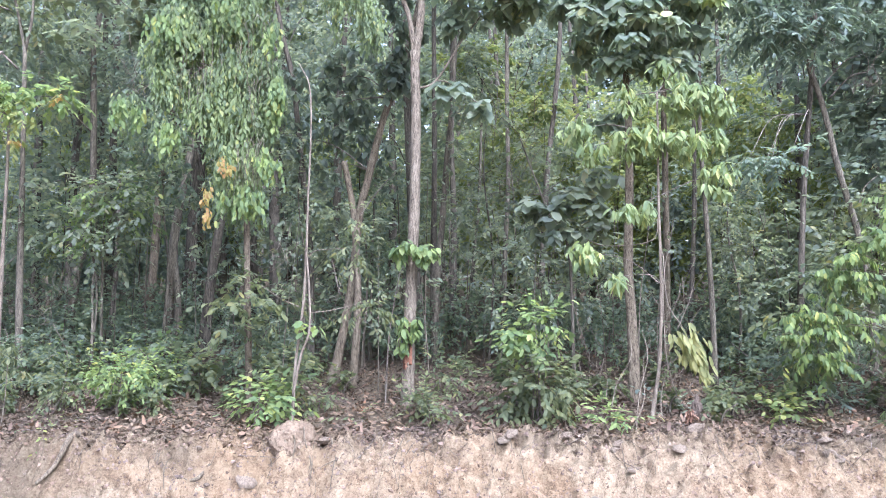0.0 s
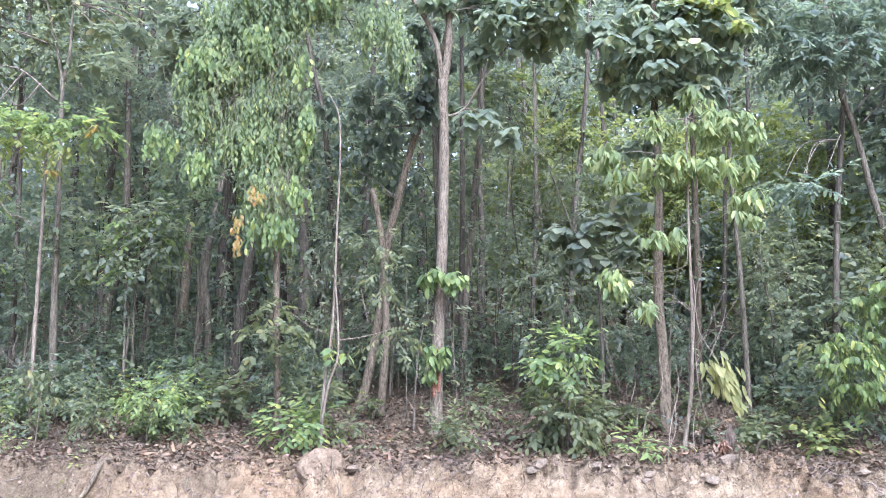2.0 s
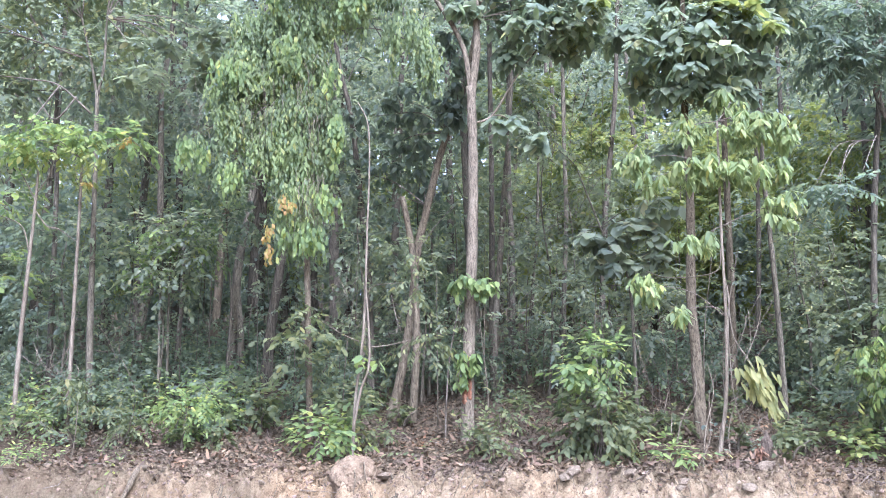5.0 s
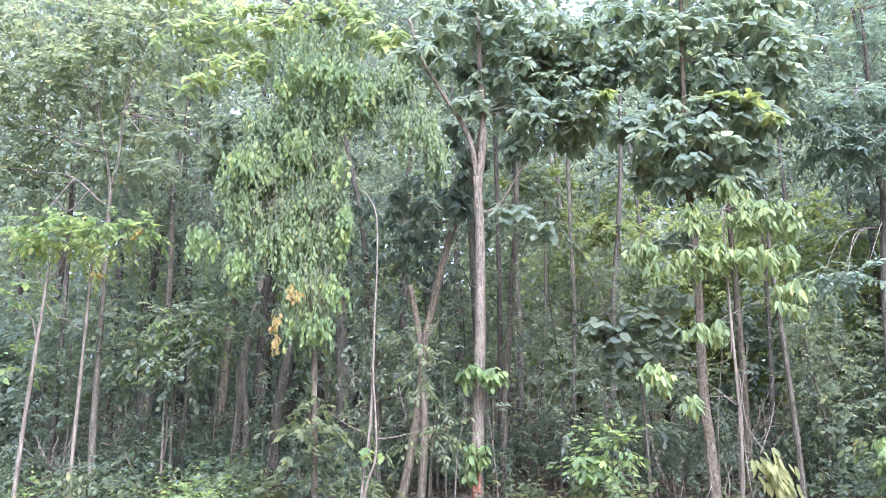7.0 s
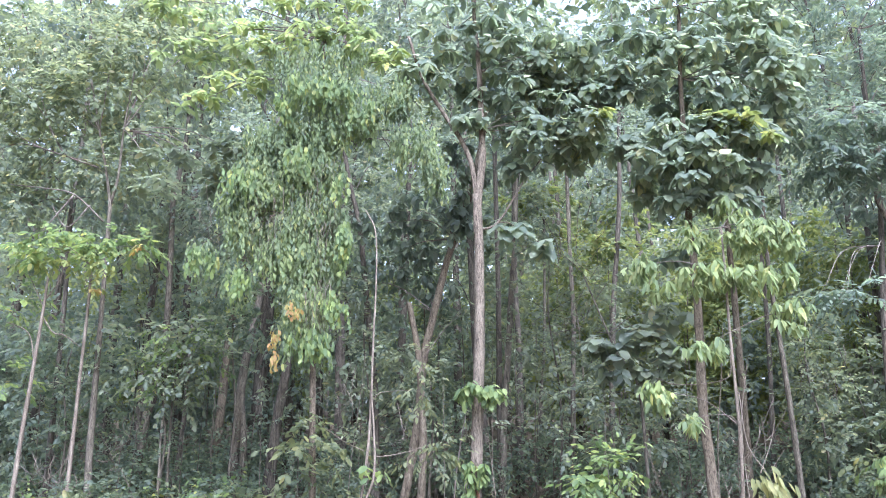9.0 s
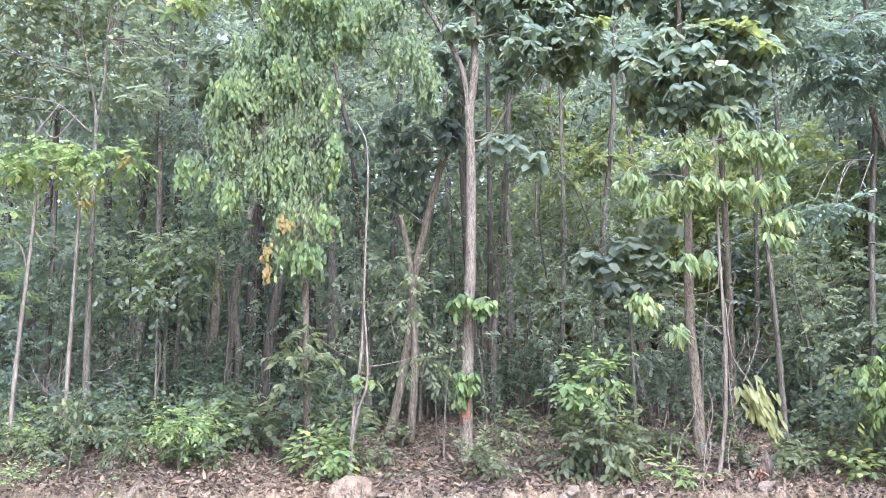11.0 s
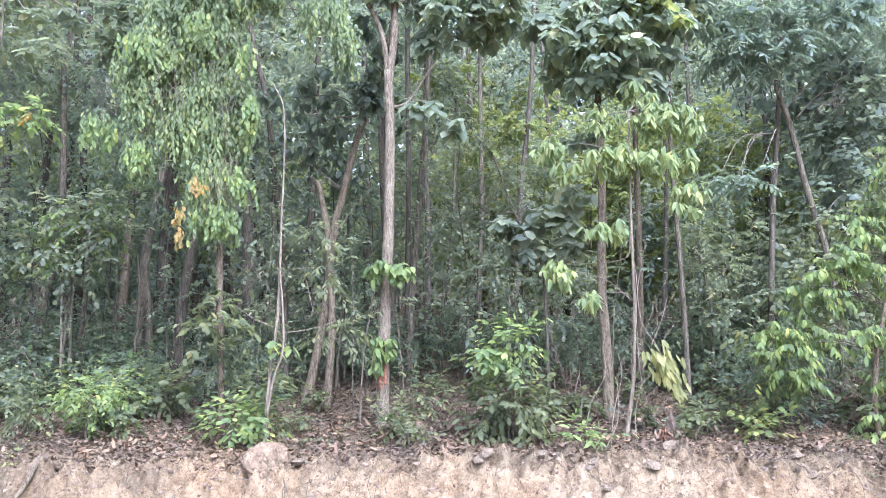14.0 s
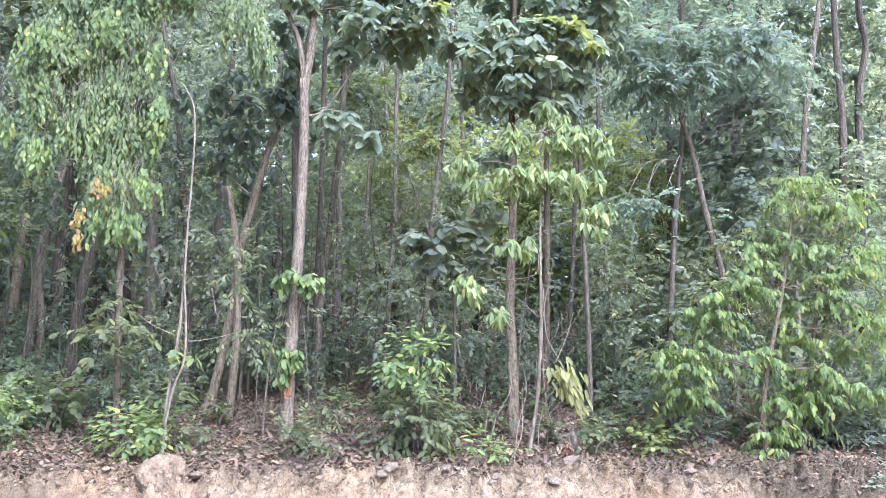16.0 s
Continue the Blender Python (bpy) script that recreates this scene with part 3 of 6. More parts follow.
for end, rad, n, size, drop in (((-0.46, 12.82, 3.85), (.44, .25, .2), 40, 0.155, 48), ((-0.58, 12.82, 2.66), (.24, .14, .22), 20, 0.15, 58), ((-0.67, 12.82, 2.41), (.1, .1, .1), 4, 0.17, 58)):
    lv = Leaves()
    rosettes(lv, blob_sites(end, rad, n)[0], size, 0.5, 6, drop, 20, 0.22, .25)
    shoot = twigs_to(trunk_of(t), np.array(end) + np.array([0, .12, -.12]), [np.array(end) + np.array([.05, -.1, .1])], .012, STEM, "shoot")
    single_leaves(shoot, lv, "bright")
side = limb("branch", trunk_of(t), [(-0.45, 13.00, 6.55), (-0.12, 13.20, 6.76), (0.31, 13.30, 7.49), (0.65, 13.30, 7.94)], 0.022, 0.012, BARK_PALE, 7)
shoot = limb("branch", trunk_of(t), [(-0.12, 13.20, 6.76), (0.11, 13.30, 6.74), (0.59, 13.30, 6.39)], 0.014, 0.007, BARK_PALE, 6)
lv = Leaves()
rosettes(lv, blob_sites((0.09, 13.30, 6.74), (.26, .2, .26), 9)[0], 0.28, 0.58, 7, 28, 18, 0.22, .65)
rosettes(lv, blob_sites((0.59, 13.30, 6.39), (.2, .2, .1), 5)[0], 0.28, 0.58, 7, 28, 18, 0.22, .65)
single_leaves(shoot, lv, "teak")

# stout tree with reddish ridged bark and a layered crown
T2 = [(3.05, 13.20, 1.58), (3.05, 13.20, 2.62), (3.01, 13.20, 3.52), (3.06, 13.20, 4.81), (3.08, 13.20, 5.75), (3.06, 13.20, 6.71), (3.09, 13.20, 7.80), (3.13, 13.20, 9.33), (3.22, 13.20, 10.80)]
t = tree("layered_tree", "reddish-barked tree with a layered crown of big leaves", T2, 0.09, 0.03, BARK_TAN)
leafy(t, [((2.33, 13.00, 8.03), (.4, .4, .22), 14), ((2.92, 12.70, 8.18), (.5, .45, .25), 20), ((3.53, 12.60, 8.12), (.5, .45, .25), 20), ((4.24, 12.90, 8.10), (.32, .4, .2), 12),
          ((2.59, 13.00, 7.53), (.5, .5, .25), 18), ((3.23, 12.60, 7.55), (.6, .5, .25), 24), ((4.06, 13.00, 7.50), (.4, .4, .2), 14), ((2.25, 13.20, 7.32), (.3, .3, .2), 9),
          ((2.99, 12.80, 6.96), (.45, .4, .2), 14), ((3.64, 12.90, 6.99), (.45, .4, .2), 14), ((3.61, 12.80, 8.90), (.45, .4, .25), 16), ((2.46, 13.00, 9.34), (.6, .5, .35), 22),
          ((3.23, 13.00, 9.73), (.7, .6, .4), 26), ((4.42, 13.00, 9.19), (.5, .5, .35), 18), ((2.14, 13.20, 10.20), (.6, .5, .4), 20), ((4.03, 13.10, 10.19), (.6, .5, .4), 20),
          ((2.94, 13.60, 6.20), (.4, .3, .16), 9), ((3.14, 13.20, 11.13), (1.3, .8, .5), 40), ((1.74, 13.30, 9.42), (.5, .4, .4), 16), ((4.79, 13.30, 8.93), (.5, .4, .35), 16), ((5.07, 13.40, 9.92), (.6, .5, .4), 20), ((4.63, 13.40, 10.78), (.7, .5, .4), 20)],
      LEAF_TEAK, "rosette", 0.245, dens=.95, ratio=.6, per=8, drop=28, spread=18, face=.65, curl=.22, limbs_from=T2[5:], twig_r=0.012, bark=BARK_GREY, label="large dull blue-green leaves in whorls")
leafy(t, [((2.84, 14.0, 8.38), (0.59, 0.41, 0.35), 22), ((3.75, 14.0, 8.46), (0.69, 0.41, 0.40), 26), ((4.68, 14.0, 8.76), (0.59, 0.41, 0.40), 22), ((3.09, 14.0, 7.71), (0.59, 0.41, 0.30), 20),
          ((3.98, 14.0, 7.68), (0.59, 0.41, 0.25), 18), ((3.03, 14.0, 9.51), (0.59, 0.41, 0.40), 20), ((4.17, 14.0, 9.69), (0.69, 0.41, 0.40), 24), ((5.12, 14.0, 10.0), (0.59, 0.41, 0.40), 20),
          ((3.52, 14.0, 10.55), (0.79, 0.41, 0.40), 22), ((4.9, 14.0, 10.84), (0.69, 0.41, 0.40), 20), ((2.56, 14.0, 10.36), (0.59, 0.41, 0.40), 18)],
      LEAF_TEAK, "rosette", 0.25, ratio=.62, per=8, drop=28, spread=20, face=.6, curl=.22, name="inner_crown", label="large dull blue-green leaves in whorls")
leafy(t, [((3.68, 12.20, 8.10), (.34, .15, .1), 8), ((4.24, 12.3, 7.82), (.08, .05, .08), 3), ((3.52, 12.3, 8.2), (.25, .15, .08), 5), ((1.67, 12.5, 8.42), (.15, .1, .06), 3)], LEAF_LIME, "rosette", .24, ratio=.55, per=6, drop=26, name="young_leaves", label="yellow-green young leaves on top")
lv = Leaves()
for c in ((3.51, 12.35, 8.14), (2.82, 12.30, 7.80), (3.19, 12.20, 7.80), (3.82, 12.40, 7.92), (2.32, 12.50, 7.66), (4.32, 12.60, 7.96), (2.97, 12.30, 7.15), (2.56, 12.40, 7.43), (3.46, 12.30, 7.42)):
    rosettes(lv, blob_sites(c, (.22, .15, .08), 3)[0], 0.27, 0.6, 7, 28, 16, 0.22, .65)
single_leaves(t, lv, "teak")

# young tree with pale drooping leaves, and a thin stem
T3 = [(3.06, 12.20, 1.02), (3.13, 12.20, 1.63), (3.21, 12.20, 2.11), (3.27, 12.20, 3.26), (3.27, 12.20, 4.61), (3.29, 12.20, 5.48), (3.30, 12.20, 6.24)]
t = tree("pale_sapling", "slender young tree with pale green drooping leaves", T3, 0.034, 0.014, STEM, flare=0.2)
blobs = [((2.05, 12.30, 5.70), (.26, .2, .2), 9), ((2.28, 12.20, 5.36), (.2, .2, .15), 5), ((2.77, 12.10, 5.46), (.32, .25, .2), 11), ((3.13, 12.00, 5.48), (.28, .25, .2), 9),
         ((2.91, 12.40, 6.22), (.25, .2, .25), 8), ((3.58, 12.20, 6.06), (.25, .2, .2), 7), ((3.89, 12.20, 6.23), (.38, .25, .28), 15), ((4.25, 12.30, 6.08), (.25, .2, .2), 7),
         ((3.58, 12.00, 5.43), (.28, .25, .25), 9), ((4.06, 12.20, 5.48), (.25, .2, .2), 6), ((4.12, 12.10, 4.89), (.32, .22, .25), 10), ((2.89, 12.00, 4.37), (.34, .2, .15), 8),
         ((2.09, 12.10, 3.75), (.26, .2, .2), 8), ((2.59, 12.10, 3.38), (.1, .1, .12), 3), ((3.55, 12.30, 6.59), (.3, .2, .2), 6)]
for c, rad, n in blobs:
    lv = Leaves()
    rosettes(lv, blob_sites(np.array(c) + np.array([0, -.12, 0]), rad, max(2, n // 3))[0], 0.2, 0.32, 9, 52, 18, 0.3, .3)
    twig = twigs_to(t, min(T3[3:], key=lambda q: np.linalg.norm(np.array(q) - np.array(c))), [c], 0.009, TWIG)
    single_leaves(twig, lv, "pale")
leafy(t, [(c, r, n * 1.5) for c, r, n in blobs], LEAF_PALE, "rosette", 0.19, ratio=.33, per=9, face=.3, drop=50, spread=18, curl=.25, label="pale green leaves hanging in whorls")
twig = limb("branch", t, [(3.29, 12.20, 3.72), (3.30, 12.15, 3.67), (3.30, 12.00, 3.00), (3.49, 11.90, 2.60), (3.70, 11.90, 2.20)], 0.01, 0.005, STEM, 6)
lv = Leaves()
k = 115   # one long spray, all its leaves swept the same way
a = RNG.random((k, 1))
p = np.array((3.47, 11.90, 2.60)) * (1 - a) + np.array((3.78, 11.90, 1.90)) * a + RNG.normal(size=(k, 3)) * np.array([.11, .06, .06]) * (1.3 - a)
lv.add(p, np.array([.3, -.2, -.9]) + RNG.normal(size=(k, 3)) * .2, np.array([.3, -1, .5]) + RNG.normal(size=(k, 3)) * .35, .16 + .06 * RNG.random(k), .058 + .02 * RNG.random(k), .15)
single_leaves(twig, lv, "yellow")
limb("branch", t, [(3.25, 12.20, 4.27), (3.15, 12.20, 3.93), (2.50, 12.30, 3.86), (2.15, 12.20, 3.95)], 0.009, 0.005, STEM, 6)

# tree wrapped in hanging foliage
T4 = [(-2.98, 12.80, 1.76), (-3.06, 12.80, 2.95), (-3.13, 12.80, 4.39), (-3.25, 12.90, 5.25), (-3.27, 13.00, 6.73), (-3.25, 13.00, 8.14), (-3.24, 13.00, 9.38), (-3.22, 13.00, 10.33)]
t = tree("hanging_tree", "slim tree hung with dense curtains of drooping leaves", T4, 0.055, 0.03, BARK_TAN)
leafy(t, [((-3.21, 12.7, 9.27), (0.72, 0.41, 0.27), 60), ((-3.28, 12.7, 8.51), (0.81, 0.41, 0.31), 80), ((-3.35, 12.7, 7.73), (0.72, 0.41, 0.31), 80), ((-3.17, 12.7, 6.9), (0.56, 0.41, 0.31), 70),
          ((-3.18, 12.7, 6.16), (0.52, 0.41, 0.31), 66), ((-3.2, 12.7, 5.44), (0.47, 0.41, 0.31), 60), ((-3.22, 12.7, 4.93), (0.38, 0.34, 0.18), 36), ((-2.75, 12.7, 6.64), (0.20, 0.18, 0.40), 34),
          ((-4.23, 12.7, 7.74), (0.49, 0.41, 0.20), 40), ((-4.55, 12.7, 7.25), (0.36, 0.32, 0.18), 26), ((-4.02, 12.7, 8.33), (0.49, 0.41, 0.25), 50), ((-5.07, 12.7, 6.34), (0.27, 0.24, 0.09), 14),
          ((-4.41, 12.7, 5.9), (0.27, 0.24, 0.13), 16), ((-2.45, 12.7, 8.75), (0.34, 0.31, 0.25), 34), ((-1.56, 12.7, 8.23), (0.43, 0.39, 0.29), 44), ((-1.15, 12.7, 7.75), (0.23, 0.21, 0.20), 18),
          ((-1.96, 12.7, 9.1), (0.49, 0.41, 0.25), 44), ((-4.32, 12.7, 6.72), (0.40, 0.36, 0.22), 26), ((-3.29, 12.7, 9.88), (0.99, 0.41, 0.31), 50), ((-3.49, 12.7, 5.64), (0.22, 0.20, 0.27), 16),
          ((-3.94, 12.75, 7.4), (0.36, .4, 0.18), 40), ((-3.54, 12.75, 6.71), (0.40, .4, 0.22), 50), ((-3.76, 12.75, 6.23), (0.36, .4, 0.18), 36), ((-3.38, 12.75, 7.98), (0.54, .4, 0.22), 50), ((-4.23, 12.75, 7.7), (0.36, .4, 0.16), 30), ((-4.4, 12.75, 6.83), (0.27, .4, 0.16), 18)],
      LEAF_HANG, "string", 0.105, dens=2.2, fine=False, ratio=0.44, per=12, length=0.5, limbs_from=T4[3:], twig_r=0.014, singles=("hang", 300), label="curtain of small hanging green leaves")
leafy(t, [((-3.13, 12.35, 4.72), (0.39, 0.35, 0.16), 24), ((-2.61, 12.35, 6.28), (0.14, 0.15, 0.39), 20), ((-4.4, 12.35, 7.46), (0.39, 0.35, 0.14), 18), ((-4.92, 12.35, 6.13), (0.26, 0.24, 0.09), 12),
          ((-3.17, 12.35, 9.03), (0.61, 0.41, 0.16), 24), ((-4.33, 12.35, 5.71), (0.22, 0.20, 0.10), 9), ((-2.74, 12.35, 5.26), (0.22, 0.20, 0.17), 12),
          ((-3.33, 12.2, 9.13), (0.45, .2, 0.13), 22), ((-2.75, 12.2, 8.95), (0.40, .2, 0.13), 20), ((-2.35, 12.2, 8.56), (0.27, .2, 0.13), 12), ((-3.71, 12.2, 8.78), (0.27, .2, 0.11), 10), ((-2.56, 12.2, 6.25), (0.13, .2, 0.27), 10), ((-2.78, 12.2, 7.22), (0.27, .2, 0.18), 8), ((-3.37, 12.2, 7.74), (0.36, .2, 0.14), 8)],
      LEAF_BRIGHT, "string", .12, ratio=.45, per=9, length=.32, name="tip_foliage", label="yellow-green leaves at the curtain's edge")
leafy(t, [((-3.33, 12.2, 5.14), (0.12, 0.06, 0.12), 10), ((-3.56, 12.2, 4.7), (0.09, 0.06, 0.14), 9), ((-3.56, 12.2, 4.35), (0.07, 0.06, 0.09), 7)], LEAF_YELLOW, "string", 0.08, per=6, length=0.14, name="yellow_leaves", label="yellowed orange leaves")
string_twigs(t, np.concatenate([blob_sites(c, r, 34)[0] for c, r in (((-2.97, 12.40, 6.81), (.35, .2, .8)), ((-3.05, 12.40, 5.14), (.35, .2, .4)), ((-3.78, 12.50, 6.76), (.6, .2, .6)))]), .55, STEM)
# paler leaf material up here puts the sunlight into the colour
leafy(t, [((-5.76, 12.9, 10.12), (0.64, 0.41, 0.23), 34), ((-4.66, 12.9, 9.5), (0.73, 0.41, 0.23), 40), ((-5.46, 12.9, 9.08), (0.46, 0.41, 0.18), 22), ((-4.38, 12.9, 10.05), (0.64, 0.41, 0.23), 34),
          ((-3.56, 12.9, 10.36), (0.55, 0.41, 0.18), 30), ((-2.51, 12.9, 9.96), (0.46, 0.41, 0.18), 24), ((-1.9, 12.9, 9.76), (0.41, 0.37, 0.15), 22), ((-2.84, 12.9, 10.44), (0.55, 0.41, 0.18), 26),
          ((-4.84, 12.9, 10.54), (0.73, 0.41, 0.23), 34), ((-3.39, 12.9, 11.17), (1.18, 0.41, 0.36), 60), ((-5.85, 12.9, 11.19), (1.00, 0.41, 0.36), 50)],
      LEAF_PALE, "rosette", 0.21, dens=.55, ratio=0.42, per=7, drop=18, spread=20, curl=.2, limbs_from=T4[4:], twig_r=0.016, name="upper_crown", label="yellow-green upper leaves, sunlight put into a pale colour")
leafy(t, [((-3.1, 12.5, 3.26), (0.26, 0.24, 0.12), 14), ((-3.27, 12.5, 3.0), (0.16, 0.15, 0.12), 8), ((-2.82, 12.5, 3.0), (0.14, 0.15, 0.11), 7), ((-3.3, 12.5, 2.65), (0.21, 0.19, 0.12), 9),
          ((-2.94, 12.5, 2.57), (0.12, 0.15, 0.11), 5)],
      LEAF_SHRUB, "spray", 0.13, ratio=.5, per=8, limbs_from=T4[:2], twig_r=0.008, name="low_leaves", label="leafy shoots low on the trunk")

# thin twin-stemmed sapling on the boulder
T5 = [(-2.11, 11.60, 1.35), (-2.09, 11.70, 2.09), (-2.02, 11.80, 2.90), (-1.99, 11.80, 3.68), (-1.98, 11.80, 4.56), (-1.96, 11.80, 5.43), (-2.01, 11.90, 6.21), (-2.19, 12.00, 6.61)]
t = tree("twin_sapling", "thin pale twin-stemmed sapling growing by the boulder", T5, 0.024, 0.008, STEM, flare=0.2)
limb("stem", t, [(-2.11, 11.65, 1.62), (-2.01, 11.60, 2.17), (-1.89, 11.60, 2.57), (-1.92, 11.70, 3.14), (-1.99, 11.80, 3.72)], 0.02, 0.014, STEM, 8)
limb("branch", t, [(-2.07, 11.80, 2.90), (-2.34, 11.80, 3.02), (-2.66, 11.90, 3.23)], 0.008, 0.004, STEM, 6)
limb("branch", t, [(-1.92, 11.70, 2.81), (-1.66, 11.70, 2.84), (-1.42, 11.80, 2.90), (-1.15, 11.90, 2.99)], 0.009, 0.004, STEM, 6)
limb("branch", t, [(-1.98, 11.80, 3.60), (-1.85, 11.80, 3.72), (-1.45, 11.90, 3.77)], 0.007, 0.004, STEM, 6)
leafy(t, [((-2.25, 11.80, 2.94), (.2, .15, .12), 12), ((-1.19, 11.90, 2.86), (.28, .2, .15), 16), ((-0.98, 11.90, 2.99), (.2, .2, .12), 10), ((-1.33, 12.00, 3.74), (.2, .2, .25), 12), ((-1.42, 12.30, 4.30), (.3, .3, .2), 14)],
      LEAF_SHRUB, "spray", 0.1, per=9, down=0.5)
lv = Leaves()
rosettes(lv, blob_sites((-1.90, 11.60, 2.63), (.15, .1, .1), 3)[0], 0.19, 0.6, 4, 20, 20, 0.15)
single_leaves(t, lv, "bright")

# pair of leaning trunks
t = tree("leaning_tree", "leaning grey-brown tree with a curved upper trunk", [(-1.98, 14.60, 1.55), (-1.76, 14.60, 2.64), (-1.62, 14.70, 3.66), (-1.54, 14.80, 4.71), (-1.36, 14.90, 5.58), (-1.16, 15.00, 6.48), (-0.98, 15.00, 7.04), (-0.69, 15.20, 8.01), (-0.37, 15.40, 9.63), (-0.14, 15.50, 11.40)], 0.085, 0.05, BARK_TAN)
leafy(t, [((-0.93, 14.6, 7.17), (.3, .2, .25), 12), ((-0.78, 14.6, 7.66), (.3, .2, .25), 12), ((-1.04, 14.6, 7.5), (.3, .2, .25), 12), ((-0.64, 14.6, 8.16), (.3, .2, .25), 12), ((-0.84, 14.6, 8.78), (.3, .2, .25), 12), ((-1.26, 14.6, 8.12), (.3, .2, .25), 12), ((-2.47, 15.30, 7.50), (.7, .5, .5), 26), ((-1.80, 15.20, 7.74), (.7, .5, .4), 26), ((-1.51, 15.20, 7.05), (.5, .4, .4), 20), ((-2.29, 15.30, 6.69), (.6, .4, .4), 22), ((-2.91, 15.40, 6.38), (.5, .4, .4), 18), ((-1.37, 15.60, 6.19), (.5, .4, .4), 16), ((-2.48, 15.60, 5.75), (.5, .4, .4), 16)],
      LEAF_DARK, "rosette", .2, ratio=.55, per=7, drop=45, name="low_crown", label="dull green broad leaves hanging low", limbs_from=[(-0.98, 15.00, 7.04), (-1.36, 14.90, 5.58)], twig_r=.014)
leafy(t, [((-0.14, 15.60, 10.70), (1.2, 1, .9), 60), ((-0.72, 15.60, 11.85), (1.4, 1, .7), 70)], LEAF_DARK, "spray", 0.2, limbs_from=[(-0.14, 15.50, 11.40)], twig_r=.02)
t = tree("broken_tree", "leaning trunk broken off above, bare", [(-1.58, 14.30, 1.57), (-1.50, 14.30, 2.63), (-1.50, 14.30, 3.62), (-1.58, 14.30, 4.63), (-1.67, 14.30, 5.14), (-1.77, 14.30, 5.63)], 0.072, 0.05, BARK_TAN)
limb("branch", t, [(-1.49, 14.30, 4.63), (-1.20, 14.30, 5.04), (-0.84, 14.20, 5.43)], 0.012, 0.005, TWIG, 6)

# trunks farther in
def forest_tree(name, label, pts, r0, r1, bark, blobs=(), mat=None, size=0.16, per=8, style="spray", **kw):
    t = tree(name, label, pts, r0, r1, bark, flare=0.25)
    if blobs:
        leafy(t, blobs, mat or LEAF_DARK, style, size, fine=False, limbs_from=pts[2:], twig_r=0.018, bark=bark, per=per, **kw)
    else:   # a bare stem carries a side twig or two
        for q in pts[-2:]:
            twigs_to(t, q, [np.array(q) + np.array([RNG.normal() * .35, RNG.normal() * .2, .45])], r1 * .45, bark)
    return t


def top_crown(p, w, h, n):
    """A rounded crown of clumps round the top p."""
    out = []
    for i in range(n):
        a, e = RNG.random() * 6.28, RNG.random()
        out.append((tuple(np.array(p) + np.array([math.cos(a) * w * 0.6, math.sin(a) * w * 0.5, (e - 0.6) * h])), (w * 0.4, w * 0.4, h * 0.3), 40))
    return out


forest_tree("grey_tree", "grey trunk bending over into the canopy", [(-2.49, 15.50, 1.76), (-2.51, 15.50, 3.08), (-2.57, 15.50, 4.50), (-2.77, 15.50, 6.07), (-2.96, 15.50, 7.57), (-3.22, 15.50, 8.64), (-3.53, 15.60, 10.54)], .075, .04, BARK_DARK,
            top_crown((-3.33, 15.80, 10.38), 1.6, 1.8, 6))
forest_tree("grey_tree", "straight grey trunk in the shade of the wood", [(-0.17, 16.50, 2.02), (-0.13, 16.50, 3.59), (-0.02, 16.50, 4.86), (0.08, 16.50, 6.29), (0.20, 16.50, 7.62), (0.27, 16.50, 9.62), (0.35, 16.50, 11.97)], .075, .04, BARK_GREY,
            top_crown((0.34, 16.60, 11.23), 1.5, 1.8, 5))
forest_tree("dark_tree", "dark straight trunk in the shade of the wood", [(-0.22, 17.20, 2.24), (-0.20, 17.20, 4.61), (-0.19, 17.20, 6.83), (-0.21, 17.20, 9.41), (-0.20, 17.20, 12.12)], .07, .045, BARK_DARK)
forest_tree("dark_tree", "dark straight trunk in the shade of the wood", [(0.20, 19.00, 2.69), (0.25, 19.00, 5.25), (0.20, 19.00, 7.30), (0.25, 19.00, 11.62)], .085, .05, BARK_DARK, top_crown((0.25, 19.00, 11.18), 1.5, 2.0, 4))
forest_tree("dark_tree", "thin grey trunk in the shade of the wood", [(0.68, 20.00, 2.91), (0.77, 20.00, 4.70), (0.90, 20.00, 6.12), (0.99, 20.00, 9.04)], .05, .03, BARK_GREY, top_crown((1.04, 20.00, 9.34), 1.0, 1.4, 3), LEAF_MID)
forest_tree("slim_tree", "slim trunk with sparse climbing leaves", [(1.35, 18.50, 2.43), (1.42, 18.50, 4.52), (1.50, 18.50, 6.09), (1.49, 18.50, 7.84), (1.51, 18.60, 9.96), (1.57, 18.80, 12.38)], .055, .04, BARK_GREY, top_crown((1.58, 19.00, 12.19), 1.6, 2.0, 5))
t = forest_tree("double_trunk_tree", "stout double trunk with pale ribbed bark", [(-5.44, 16.50, 1.82), (-5.53, 16.50, 2.67), (-5.50, 16.50, 3.59), (-5.48, 16.50, 4.53), (-5.39, 16.60, 5.50), (-5.28, 16.80, 6.65), (-5.21, 17.00, 8.37), (-5.24, 17.00, 10.76)], .12, .055, BARK_GREY,
                top_crown((-5.41, 17.00, 8.76), 1.6, 2.2, 6))
limb("trunk", t, [(-5.30, 16.40, 1.88), (-5.32, 16.40, 2.67), (-5.33, 16.40, 3.24), (-5.45, 16.50, 4.06)], .09, .06, BARK_GREY, 10)
forest_tree("dark_tree", "leaning dark trunk in the shade of the wood", [(-6.66, 18.50, 3.10), (-6.59, 18.50, 4.27), (-6.55, 18.50, 5.47), (-6.47, 18.50, 6.55), (-6.34, 18.60, 7.96), (-6.32, 18.80, 10.48)], .11, .06, BARK_TAN, top_crown((-6.56, 18.80, 9.75), 1.8, 2.4, 5))
